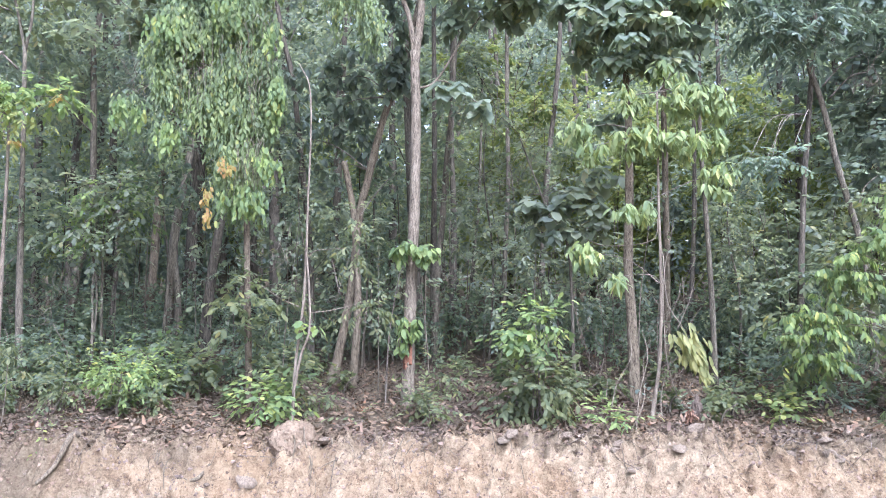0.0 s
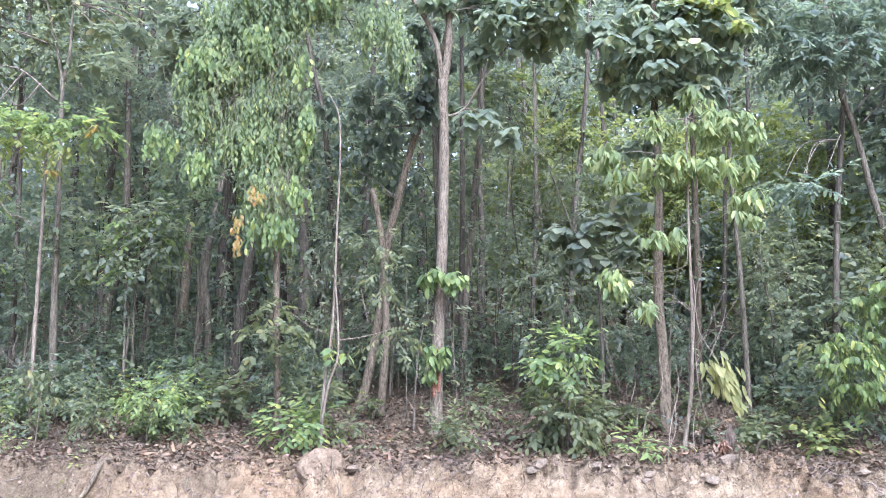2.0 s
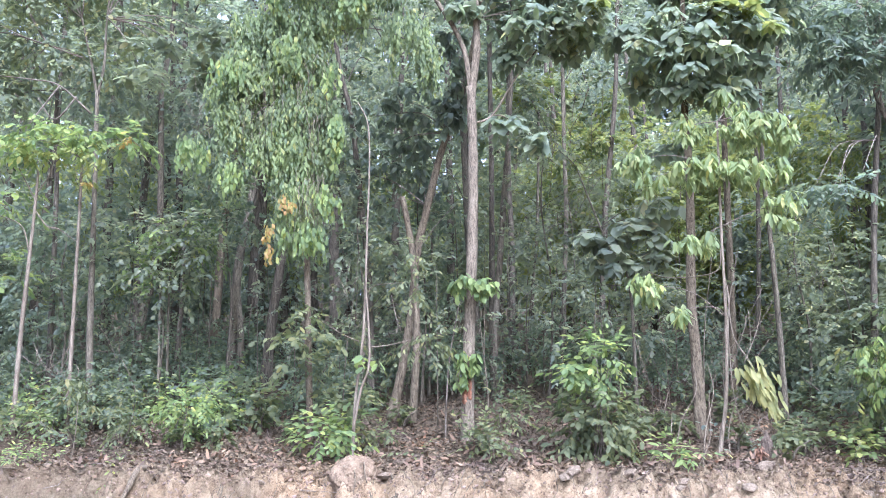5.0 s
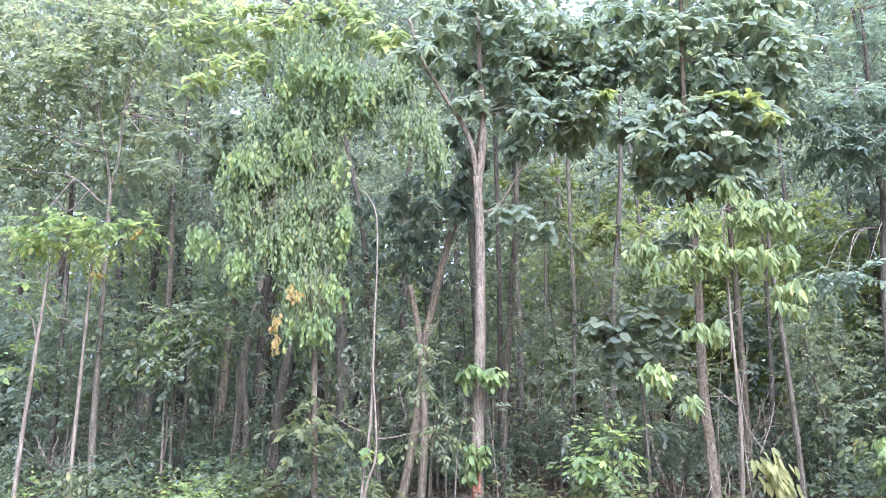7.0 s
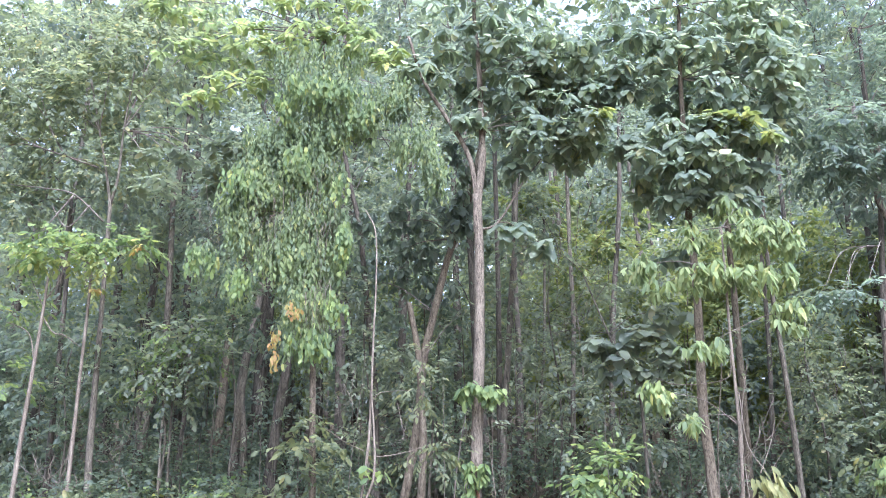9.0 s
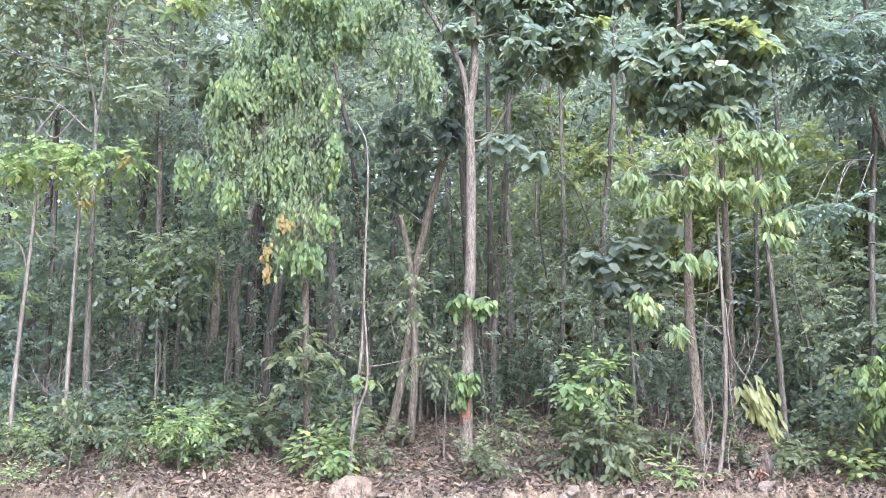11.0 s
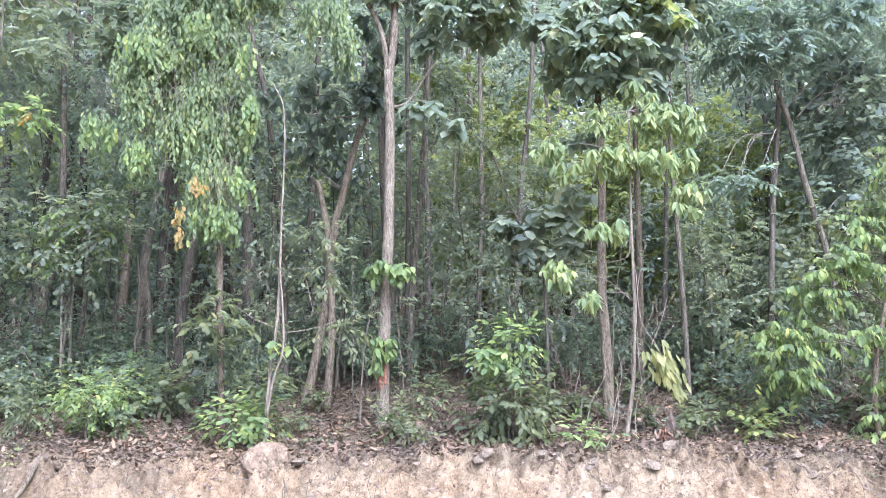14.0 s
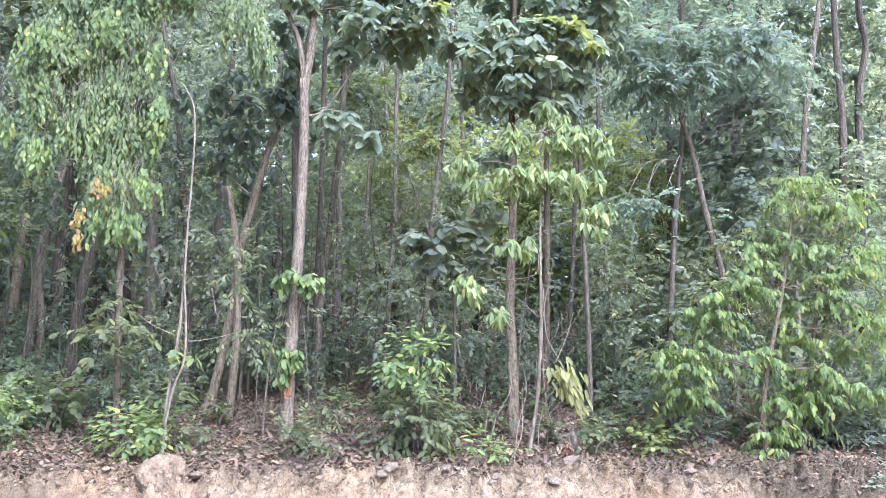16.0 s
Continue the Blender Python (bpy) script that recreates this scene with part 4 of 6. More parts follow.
forest_tree("dark_tree", "leaning dark trunk in the shade of the wood", [(-5.04, 17.20, 2.36), (-4.92, 17.20, 3.65), (-4.75, 17.20, 4.99), (-4.63, 17.20, 6.24), (-4.61, 17.40, 8.24), (-4.66, 17.50, 10.72)], .115, .06, BARK_DARK, top_crown((-4.71, 17.60, 9.66), 1.6, 2.4, 5))
forest_tree("grey_tree", "grey trunk slightly bent in the shade", [(-7.96, 17.50, 2.62), (-7.91, 17.50, 3.79), (-7.77, 17.50, 4.42), (-7.65, 17.50, 5.68), (-7.73, 17.60, 7.01), (-7.95, 17.80, 9.52)], .1, .06, BARK_GREY, top_crown((-7.88, 17.80, 8.42), 1.6, 2.4, 6), LEAF_MID)
t = forest_tree("leafy_sapling", "leafy young tree with light-tipped twigs", [(-6.21, 15.00, 1.81), (-6.27, 15.00, 3.05), (-6.30, 15.00, 4.33), (-6.31, 15.00, 5.42)], .03, .012, BARK_GREY)
leafy(t, [((-6.32, 14.80, 5.16), (.5, .4, .22), 22), ((-5.87, 14.80, 4.84), (.4, .4, .2), 16), ((-6.82, 14.90, 4.64), (.5, .4, .2), 18), ((-5.75, 15.00, 5.31), (.4, .4, .2), 14), ((-6.46, 15.00, 4.33), (.5, .4, .2), 16)], LEAF_BRIGHT, "spray", .13, per=8, limbs_from=[(-6.30, 15.00, 4.33)], twig_r=.008)
forest_tree("thin_tree", "thin grey stem in the undergrowth", [(-6.19, 14.50, 1.87), (-6.20, 14.50, 2.62), (-6.28, 14.60, 3.44), (-6.37, 14.80, 4.62)], .03, .015, BARK_GREY)
forest_tree("thin_tree", "thin grey stem in the undergrowth", [(-6.70, 16.50, 2.04), (-6.68, 16.50, 3.13), (-6.64, 16.50, 3.94), (-6.71, 16.60, 5.75)], .06, .035, BARK_DARK)
forest_tree("thin_tree", "thin grey stem in the undergrowth", [(-5.75, 16.00, 2.11), (-5.83, 16.00, 3.10), (-5.84, 16.00, 4.46)], .02, .012, BARK_GREY)
forest_tree("thin_tree", "thin grey stem in the undergrowth", [(-1.51, 17.00, 2.47), (-1.49, 17.00, 3.63), (-1.46, 17.00, 5.07), (-1.38, 17.00, 6.79)], .035, .02, BARK_GREY)
forest_tree("thin_tree", "thin bare stem beside the forked tree", [(-0.92, 13.20, 1.50), (-0.87, 13.20, 2.43), (-0.79, 13.30, 3.07), (-0.71, 13.40, 3.54)], .014, .008, TWIG)
forest_tree("dark_tree", "dark leaning trunk against bright undergrowth", [(2.33, 20.00, 3.32), (2.58, 20.00, 6.39), (2.79, 20.00, 8.27), (2.94, 20.00, 9.76), (3.06, 20.00, 12.05)], .075, .05, BARK_DARK, top_crown((3.06, 20.00, 12.05), 1.4, 2, 4))
forest_tree("slim_tree", "slim dark straight tree behind the pale sapling", [(4.76, 14.40, 1.60), (4.75, 14.40, 3.04), (4.72, 14.40, 4.22), (4.72, 14.50, 5.04), (4.68, 14.50, 6.08), (4.74, 14.60, 7.38), (4.88, 14.80, 9.23)], .052, .03, BARK_GREY, top_crown((5.03, 15.00, 9.90), .9, 1.2, 3))
forest_tree("slim_tree", "slim grey tree in the shade of the wood", [(5.07, 17.00, 2.50), (5.30, 17.00, 5.16), (5.38, 17.00, 7.34), (5.58, 17.00, 9.74)], .05, .035, BARK_DARK)
forest_tree("slim_tree", "slim tan trunk in the shade of the wood", [(4.35, 16.00, 2.27), (4.42, 16.00, 4.22), (4.44, 16.00, 5.90), (4.47, 16.00, 7.64), (4.63, 16.00, 10.05)], .075, .05, BARK_TAN)
forest_tree("dark_tree", "dark straight trunk against bright undergrowth", [(7.94, 18.00, 3.96), (7.99, 18.00, 5.70), (8.04, 18.00, 7.22), (8.06, 18.00, 8.93), (8.17, 18.00, 10.96)], .085, .055, BARK_DARK)
forest_tree("bent_tree", "dark bent trunk with bare side branches", [(7.84, 15.00, 1.03), (7.87, 15.00, 2.74), (7.81, 15.00, 3.84), (7.67, 15.00, 4.62), (7.42, 15.00, 5.63), (7.18, 15.00, 6.90), (6.97, 15.00, 7.71), (7.12, 15.00, 8.32), (7.13, 15.00, 9.42)], .065, .045, BARK_GREY)
t = forest_tree("edge_tree", "tan leaning trunk rising above the bushy tree", [(9.54, 15.50, 0.99), (9.53, 15.50, 3.23), (9.72, 15.50, 5.58), (9.88, 15.50, 6.93), (10.04, 15.50, 8.18), (10.32, 15.50, 9.61), (10.57, 15.50, 10.94), (10.82, 15.50, 12.87)], .07, .05, BARK_GREY, top_crown((11.06, 15.80, 13.50), 1.6, 1.6, 5))
leafy(t, [((9.20, 15.80, 7.85), (.6, .5, .6), 40), ((8.68, 15.90, 6.85), (.6, .5, .5), 34), ((9.64, 15.80, 8.52), (.5, .5, .5), 30), ((8.69, 16.00, 8.53), (.5, .5, .6), 30), ((9.14, 16.00, 9.47), (.6, .5, .5), 30), ((8.30, 16.00, 5.87), (.6, .5, .4), 30), ((8.68, 16.30, 7.73), (.6, .5, .7), 50), ((9.66, 16.20, 7.23), (.6, .5, .6), 50), ((9.46, 16.40, 8.85), (.7, .6, .7), 60), ((8.50, 16.60, 9.41), (.7, .6, .6), 50), ((9.19, 16.40, 6.36), (.6, .5, .5), 40), ((7.74, 16.80, 8.36), (.7, .6, .6), 44), ((8.32, 17.00, 7.12), (.7, .6, .6), 44)], LEAF_DARK, "spray", .19, ratio=.68, per=7, down=.1, dens=1.15, name="climber_leaves", label="dark blue-green climber leaves", fine=False, limbs_from=[(9.88, 15.50, 6.93)], twig_r=.006, bark=BARK_DARK)
forest_tree("dark_tree", "dark bent trunk rising into the canopy", [(11.50, 17.00, 2.08), (11.75, 17.00, 5.94), (11.92, 17.00, 8.25), (11.90, 17.00, 9.93), (11.92, 17.00, 11.51), (12.06, 17.00, 14.52)], .09, .065, BARK_DARK, top_crown((12.03, 17.00, 14.06), 1.8, 2, 5))
forest_tree("dark_tree", "dark knobbly trunk rising into the canopy", [(12.33, 17.50, 2.08), (12.63, 17.50, 6.76), (12.75, 17.50, 9.17), (13.05, 17.50, 10.65), (12.95, 17.50, 11.69), (13.22, 17.50, 14.17)], .09, .07, BARK_DARK, top_crown((13.74, 17.50, 13.75), 1.8, 2, 5))

# understorey: slim young trees whose leafy tiers hang between the trunks
def understorey(mat, size, clumps, dens=1.0):
    c = np.array(clumps)
    x, y = c[:, 0].mean(), c[:, 1].mean() + .2
    top = (x, y, c[:, 2].max())
    g = on_ground(x, y)
    mids = [g, (x + .1, y, g[2] + (top[2] - g[2]) * .4), (x - .08, y, g[2] + (top[2] - g[2]) * .75), top]
    t = tree("understorey_tree", "slim young tree with loose leafy tiers between the trunks", mids, .026, .010, BARK_GREY, "understorey trees", flare=.2)
    leafy(t, [(q + RNG.normal(size=3) * np.array([.05, .25, .05]), (.42, .32, .2), 22) for q in c], mat, "spray", size, dens=dens, fine="blunt", ratio=.58, per=8, length=.34, sag=.25, down=.25, flat=.7,
          limbs_from=mids[1:], twig_r=.008, bark=BARK_GREY)


understorey(LEAF_MID, 0.123, [(-6.89, 14.6, 5.1), (-6.42, 14.6, 5.31), (-5.96, 14.6, 4.88), (-6.58, 14.6, 4.57), (-5.66, 14.6, 5.2), (-7.11, 14.6, 4.46), (-6.03, 14.6, 4.35), (-5.41, 14.6, 4.67), (-7.49, 14.6, 5.1), (-6.23, 14.6, 4.04)])
understorey(LEAF_SHADED, 0.123, [(-8.06, 15.2, 4.33), (-8.89, 15.2, 4.77), (-8.59, 15.2, 5.22), (-9.19, 15.2, 4.33), (-7.58, 15.2, 3.89), (-8.79, 15.2, 3.67), (-8.21, 15.2, 3.46), (-9.39, 15.2, 5.22)])
understorey(LEAF_SHADED, 0.131, [(-5.21, 15.4, 6.04), (-4.95, 15.4, 5.36), (-5.46, 15.4, 6.5), (-5.89, 15.4, 6.04)])
understorey(LEAF_MID, 0.115, [(-3.09, 14.9, 6.24), (-2.85, 14.9, 5.36), (-2.41, 14.9, 4.82), (-2.08, 14.9, 4.29), (-2.92, 14.9, 4.08), (-3.26, 14.9, 4.71), (-1.86, 14.9, 3.87), (-2.65, 14.9, 5.9)])
understorey(LEAF_SHADED, 0.123, [(-1.45, 16.0, 4.77), (-1.23, 16.0, 5.58), (-1.93, 16.0, 6.75), (-1.47, 16.0, 6.16), (-1.1, 16.0, 3.98), (-2.39, 16.0, 6.52), (-1.67, 16.0, 4.21)])
understorey(LEAF_MID, 0.107, [(0.35, 16.2, 5.15), (0.81, 16.2, 5.61), (0.01, 16.2, 6.2), (0.57, 16.2, 4.35), (1.5, 16.2, 6.19), (1.05, 16.2, 7.02), (0.36, 16.2, 7.14), (1.96, 16.2, 6.54), (1.6, 16.2, 5.37), (0.91, 16.2, 4.8)])
understorey(LEAF_MID, 0.123, [(2.22, 15.4, 3.5), (2.76, 15.4, 3.93), (1.81, 15.4, 3.82), (2.0, 15.4, 3.08), (2.53, 15.4, 3.29), (1.29, 15.4, 4.14)])
understorey(LEAF_CANOPY, 0.09, [(5.46, 15.0, 4.92), (5.83, 15.0, 4.3), (5.2, 15.0, 3.89), (5.04, 15.0, 4.61), (5.58, 15.0, 3.48), (5.41, 15.0, 4.09), (5.18, 15.0, 5.34), (5.97, 15.0, 4.92), (5.26, 15.0, 3.07)])
# the lime-leaved ones have sunlight from the gaps painted into their leaves
understorey(LEAF_LIME, 0.115, [(7.54, 17.5, 5.36), (7.96, 17.5, 4.75), (7.35, 17.5, 5.97), (8.07, 17.5, 6.21), (7.03, 17.5, 6.46), (7.68, 17.5, 7.33), (6.86, 17.5, 7.47)])
understorey(LEAF_SHADED, 0.123, [(7.19, 15.6, 2.91), (6.72, 15.6, 3.53), (6.36, 15.6, 2.69), (5.84, 15.6, 2.48), (7.05, 15.6, 3.74), (7.62, 15.6, 3.32)])
understorey(LEAF_LIME, 0.15, [(7.42, 19.5, 8.63), (8.17, 19.5, 8.06), (8.91, 19.5, 7.5), (9.48, 19.5, 6.33), (7.8, 19.5, 5.97), (7.19, 19.5, 5.52), (8.53, 19.5, 5.27), (6.77, 19.5, 6.52)], 1.3)
understorey(LEAF_LIME, 0.15, [(1.35, 20.5, 9.8), (2.06, 20.5, 8.72), (2.64, 20.5, 8.56), (0.9, 20.5, 8.88), (3.09, 20.5, 9.47), (1.76, 20.5, 7.97), (0.47, 20.5, 9.81)], 1.3)
understorey(LEAF_LIME, 0.15, [(8.06, 20.0, 7.49), (8.66, 20.0, 8.34), (9.14, 20.0, 7.48), (9.46, 20.0, 6.35), (8.35, 20.0, 5.65), (9.13, 20.0, 5.51)], 1.3)
understorey(LEAF_SHADED, 0.16, [(12.29, 18.2, 11.2), (13.01, 18.2, 10.33), (13.89, 18.2, 11.32), (12.61, 18.2, 9.1), (13.53, 18.2, 8.86), (11.91, 18.2, 7.89), (12.81, 18.2, 7.64), (13.7, 18.2, 7.25), (11.89, 18.2, 9.81), (11.54, 18.2, 11.6), (13.45, 18.2, 11.91), (14.41, 18.2, 9.97)], 1.5)

# left group: trees with yellow-green tops
T15 = [(-7.31, 14.30, 1.53), (-7.42, 14.30, 3.01), (-7.47, 14.30, 4.24), (-7.53, 14.30, 5.82), (-7.62, 14.30, 7.79)]
t = tree("branchy_tree", "grey tree with long bare crooked side branches", T15, .07, .036, BARK_GREY)
limb("limb", t, [(-7.61, 14.30, 7.67), (-7.80, 14.30, 8.46), (-8.09, 14.40, 9.32), (-8.47, 14.50, 10.56)], .03, .015, BARK_GREY, 8)
limb("limb", t, [(-7.61, 14.30, 7.67), (-7.52, 14.30, 8.34), (-7.58, 14.40, 9.31), (-7.56, 14.50, 10.65)], .03, .015, BARK_GREY, 8)
for pts in ([(-7.71, 14.30, 7.34), (-8.31, 14.20, 7.87), (-8.87, 14.20, 8.01), (-9.65, 14.20, 8.12)], [(-8.02, 14.40, 8.51), (-8.66, 14.30, 8.73), (-9.29, 14.20, 8.96), (-10.00, 14.20, 9.38)], [(-8.31, 14.20, 7.87), (-8.79, 14.20, 7.21), (-9.08, 14.20, 6.78)],
            [(-8.66, 14.30, 8.73), (-9.04, 14.30, 9.29), (-9.33, 14.30, 9.99)], [(-7.96, 14.20, 7.64), (-8.36, 14.20, 7.21), (-8.79, 14.30, 7.69)]):
    limb("branch", t, pts, .018, .007, TWIG, 6)
leafy(t, [((-8.28, 14.60, 10.37), (1.2, .8, .6), 70), ((-9.40, 14.60, 10.03), (1.1, .8, .6), 60), ((-8.97, 14.80, 9.05), (1.0, .7, .5), 50), ((-10.39, 14.60, 10.66), (1.2, .8, .8), 60), ((-9.19, 14.80, 11.60), (1.6, 1, .6), 90),
          ((-7.51, 14.80, 11.19), (1.2, .8, .6), 70), ((-7.89, 14.80, 8.44), (.5, .5, .4), 24), ((-7.39, 14.80, 9.37), (.7, .6, .4), 30), ((-9.79, 14.80, 8.01), (.7, .5, .4), 30), ((-10.52, 14.70, 9.03), (.8, .7, .6), 40), ((-7.46, 15.60, 12.66), (.9, .6, .6), 60), ((-6.36, 15.60, 12.03), (.8, .6, .5), 44), ((-8.45, 15.60, 13.31), (.9, .6, .5), 44)],
      LEAF_CANOPY, "spray", 0.135, dens=2.0, ratio=.55, per=8, limbs_from=[(-8.09, 14.40, 9.32), (-7.58, 14.40, 9.31), (-8.66, 14.30, 8.73)], twig_r=.014)
leafy(t, [((-6.36, 14.00, 8.53), (.6, .4, .2), 16), ((-5.55, 14.00, 8.30), (.5, .4, .25), 14), ((-6.59, 14.00, 7.98), (.4, .4, .2), 9), ((-5.14, 14.00, 8.62), (.5, .4, .2), 12), ((-5.28, 14.20, 7.93), (.4, .3, .2), 9)],
      LEAF_MID, "rosette", 0.22, ratio=.5, per=7, drop=15, name="broad_leaves", limbs_from=[(-7.58, 14.40, 9.31)], twig_r=.014)
T16 = [(-7.30, 13.50, 2.40), (-7.32, 13.50, 2.97), (-7.34, 13.50, 4.13), (-7.36, 13.50, 5.52), (-7.39, 13.50, 6.23)]
t = tree("pale_stem_tree", "slim pale stem with a flat yellow-green leaf tuft", T16, .038, .022, STEM, flare=.2)
leafy(t, [((-7.84, 13.20, 6.58), (.55, .35, .3), 26), ((-8.34, 13.20, 6.48), (.4, .3, .3), 18), ((-7.04, 13.20, 6.60), (.35, .3, .16), 14), ((-6.39, 13.20, 6.49), (.3, .2, .14), 10)], LEAF_BRIGHT, "spray", .13, dens=1.6, ratio=.55, level=.3, per=9, length=.34, sag=.3, down=.4, flat=.8, limbs_from=T16[3:], twig_r=.009)
leafy(t, [((-7.57, 12.95, 6.18), (.24, .15, .14), 12), ((-6.88, 12.95, 6.12), (.24, .15, .2), 13), ((-8.17, 12.95, 6.23), (.22, .15, .12), 9), ((-7.19, 13.30, 5.87), (.1, .1, .1), 3)], LEAF_LIME, "spray", .12, ratio=.42, per=8, length=.28, sag=.4, down=.5, flat=.7, name="young_leaves", label="bright yellow-green young leaves")
leafy(t, [((-6.33, 12.95, 6.38), (.1, .1, .08), 4), ((-6.96, 12.95, 5.66), (.06, .06, .06), 3)], LEAF_YELLOW, "rosette", .11, ratio=.45, per=6, drop=30, name="dry_leaves", label="dry orange leaves")
T17 = [(-8.13, 13.30, 2.58), (-8.11, 13.30, 3.34), (-8.08, 13.30, 4.30), (-8.05, 13.30, 5.38), (-8.05, 13.30, 5.98)]
t = tree("forked_sapling", "slim pale sapling forked below its leaves", T17, .04, .02, STEM, flare=.2)
for pts in ([(-8.05, 13.30, 5.43), (-8.23, 13.30, 5.73), (-8.41, 13.30, 6.03)], [(-8.06, 13.30, 5.28), (-7.81, 13.30, 4.98), (-7.61, 13.30, 4.93), (-7.29, 13.40, 4.70)], [(-8.08, 13.30, 4.49), (-8.26, 13.30, 4.98), (-8.68, 13.30, 5.18)], [(-8.03, 13.30, 5.58), (-7.84, 13.30, 5.88), (-7.77, 13.30, 6.18)]):
    limb("branch", t, pts, .014, .006, STEM, 6)
leafy(t, [((-9.02, 13.60, 5.66), (.5, .4, .4), 20), ((-8.68, 13.60, 4.24), (.4, .4, .4), 16)], LEAF_BRIGHT, "spray", .15)
forest_tree("grey_tree", "slim dark trunk in the shade", [(-9.08, 16.00, 2.64), (-9.18, 16.00, 4.47), (-9.25, 16.00, 6.24), (-9.41, 16.00, 8.45)], .06, .04, BARK_DARK, top_crown((-9.56, 16.20, 8.91), 1.3, 1.8, 4))

# bushy young tree at the edge
T29 = [(6.72, 11.90, 0.86), (6.66, 11.90, 1.72), (6.77, 11.90, 2.48), (6.95, 11.90, 3.18), (7.12, 11.90, 3.81), (7.33, 12.00, 4.65), (7.52, 12.00, 5.50)]
t = tree("bushy_tree", "bushy young tree with rows of bright drooping leaves", T29, .045, .015, BARK_TAN, flare=.3)
limb("trunk", t, [(7.44, 12.20, 0.88), (7.53, 12.20, 1.70), (7.67, 12.20, 2.59), (7.91, 12.20, 3.59), (8.29, 12.20, 4.62)], .05, .02, BARK_TAN, 9)
BUSH = [(7.28, 11.75, 5.55), (7.87, 11.92, 5.53), (8.49, 12.1, 5.46), (7.11, 11.84, 5.24), (7.8, 12.01, 5.17), (8.12, 11.75, 5.13), (8.53, 11.92, 5.04), (7.04, 12.1, 4.79), (7.26, 11.84, 4.56),
        (6.69, 12.01, 4.53), (7.59, 11.75, 4.47), (8.29, 11.92, 4.52), (8.82, 12.1, 4.57), (6.77, 11.84, 4.23), (6.27, 12.01, 3.88), (6.37, 11.75, 3.94), (6.74, 11.92, 3.79), (7.36, 12.1, 3.6),
        (7.71, 11.84, 4.03), (8.33, 12.01, 4.21), (8.49, 11.75, 4.18), (5.93, 11.92, 3.42), (5.78, 12.1, 3.48), (6.03, 11.84, 3.7), (7.15, 12.01, 3.39), (7.73, 11.75, 3.74), (8.08, 11.92, 3.65),
        (5.15, 12.1, 2.76), (5.31, 11.84, 2.84), (5.76, 12.01, 2.94), (5.44, 11.75, 2.59), (5.25, 11.92, 2.5), (5.98, 12.1, 2.76), (5.38, 11.84, 2.25), (5.73, 12.01, 2.16), (6.5, 11.75, 2.77),
        (6.84, 11.92, 2.71), (7.58, 12.1, 2.53), (7.71, 11.84, 2.61), (8.24, 12.01, 2.98), (8.47, 11.75, 3.33), (8.82, 11.92, 3.08), (8.49, 12.1, 2.88), (7.49, 11.84, 2.18), (8.0, 12.01, 2.36),
        (8.2, 11.75, 2.34), (8.62, 11.92, 2.26), (7.28, 12.1, 2.26), (6.85, 11.84, 2.07), (7.02, 12.01, 1.73), (6.67, 11.75, 1.57), (6.65, 11.92, 1.33), (7.47, 12.1, 1.98), (7.69, 11.84, 2.08),
        (9.09, 12.01, 3.72), (8.9, 11.75, 2.63), (7.41, 11.92, 3.05), (6.38, 12.1, 3.31)]
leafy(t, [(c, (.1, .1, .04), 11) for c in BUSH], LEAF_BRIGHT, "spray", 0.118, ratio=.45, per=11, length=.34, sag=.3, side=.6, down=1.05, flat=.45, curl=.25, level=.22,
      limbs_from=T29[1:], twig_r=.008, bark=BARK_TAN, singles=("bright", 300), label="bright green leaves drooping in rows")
# inner clumps get a darker leaf green in place of the crown's shade
leafy(t, [(np.array(c) + np.array([0, .4, -.1]), (.3, .3, .12), 6) for c in BUSH], LEAF_SHRUB, "spray", 0.13, ratio=.48, per=9, length=.4, sag=.3, down=.6, name="inner_leaves", label="inner leaves with shade put into a darker green")

# feathery-leaved tree
T30 = [(6.56, 15.20, 2.48), (6.80, 15.20, 4.96), (7.01, 15.20, 6.78), (7.17, 15.20, 8.23), (7.16, 15.20, 9.61), (7.24, 15.20, 11.38)]
t = tree("feathery_tree", "slim dark tree with tiers of feathery leaf sprays", T30, .06, .03, BARK_DARK)
leafy(t, [((6.02, 14.20, 8.75), (.6, .5, .14), 26), ((6.72, 14.20, 9.04), (.6, .5, .14), 26), ((5.89, 14.20, 8.17), (.5, .5, .12), 20), ((6.69, 14.20, 8.11), (.5, .5, .14), 22), ((6.33, 14.20, 7.86), (.5, .4, .1), 16),
          ((8.08, 14.30, 9.18), (.6, .5, .14), 24), ((9.07, 15.00, 8.94), (.5, .5, .12), 20), ((5.61, 14.30, 9.00), (.5, .5, .2), 22), ((7.95, 15.00, 9.11), (.5, .5, .2), 20), ((7.63, 15.00, 10.20), (.9, .7, .3), 36),
          ((6.79, 15.00, 10.89), (1.0, .8, .4), 50), ((8.32, 15.00, 11.40), (1.0, .8, .4), 50), ((9.71, 15.20, 11.25), (1.0, .8, .4), 40), ((7.46, 15.00, 12.10), (1.3, .9, .5), 60), ((6.03, 15.00, 10.32), (.6, .6, .3), 24)],
      LEAF_FEATHER, "spray", 0.13, ratio=.36, per=16, length=.55, sag=.25, side=1.3, down=.35, flat=.85, limbs_from=T30[3:], twig_r=.014, label="tiers of feathery blue-green leaflets")
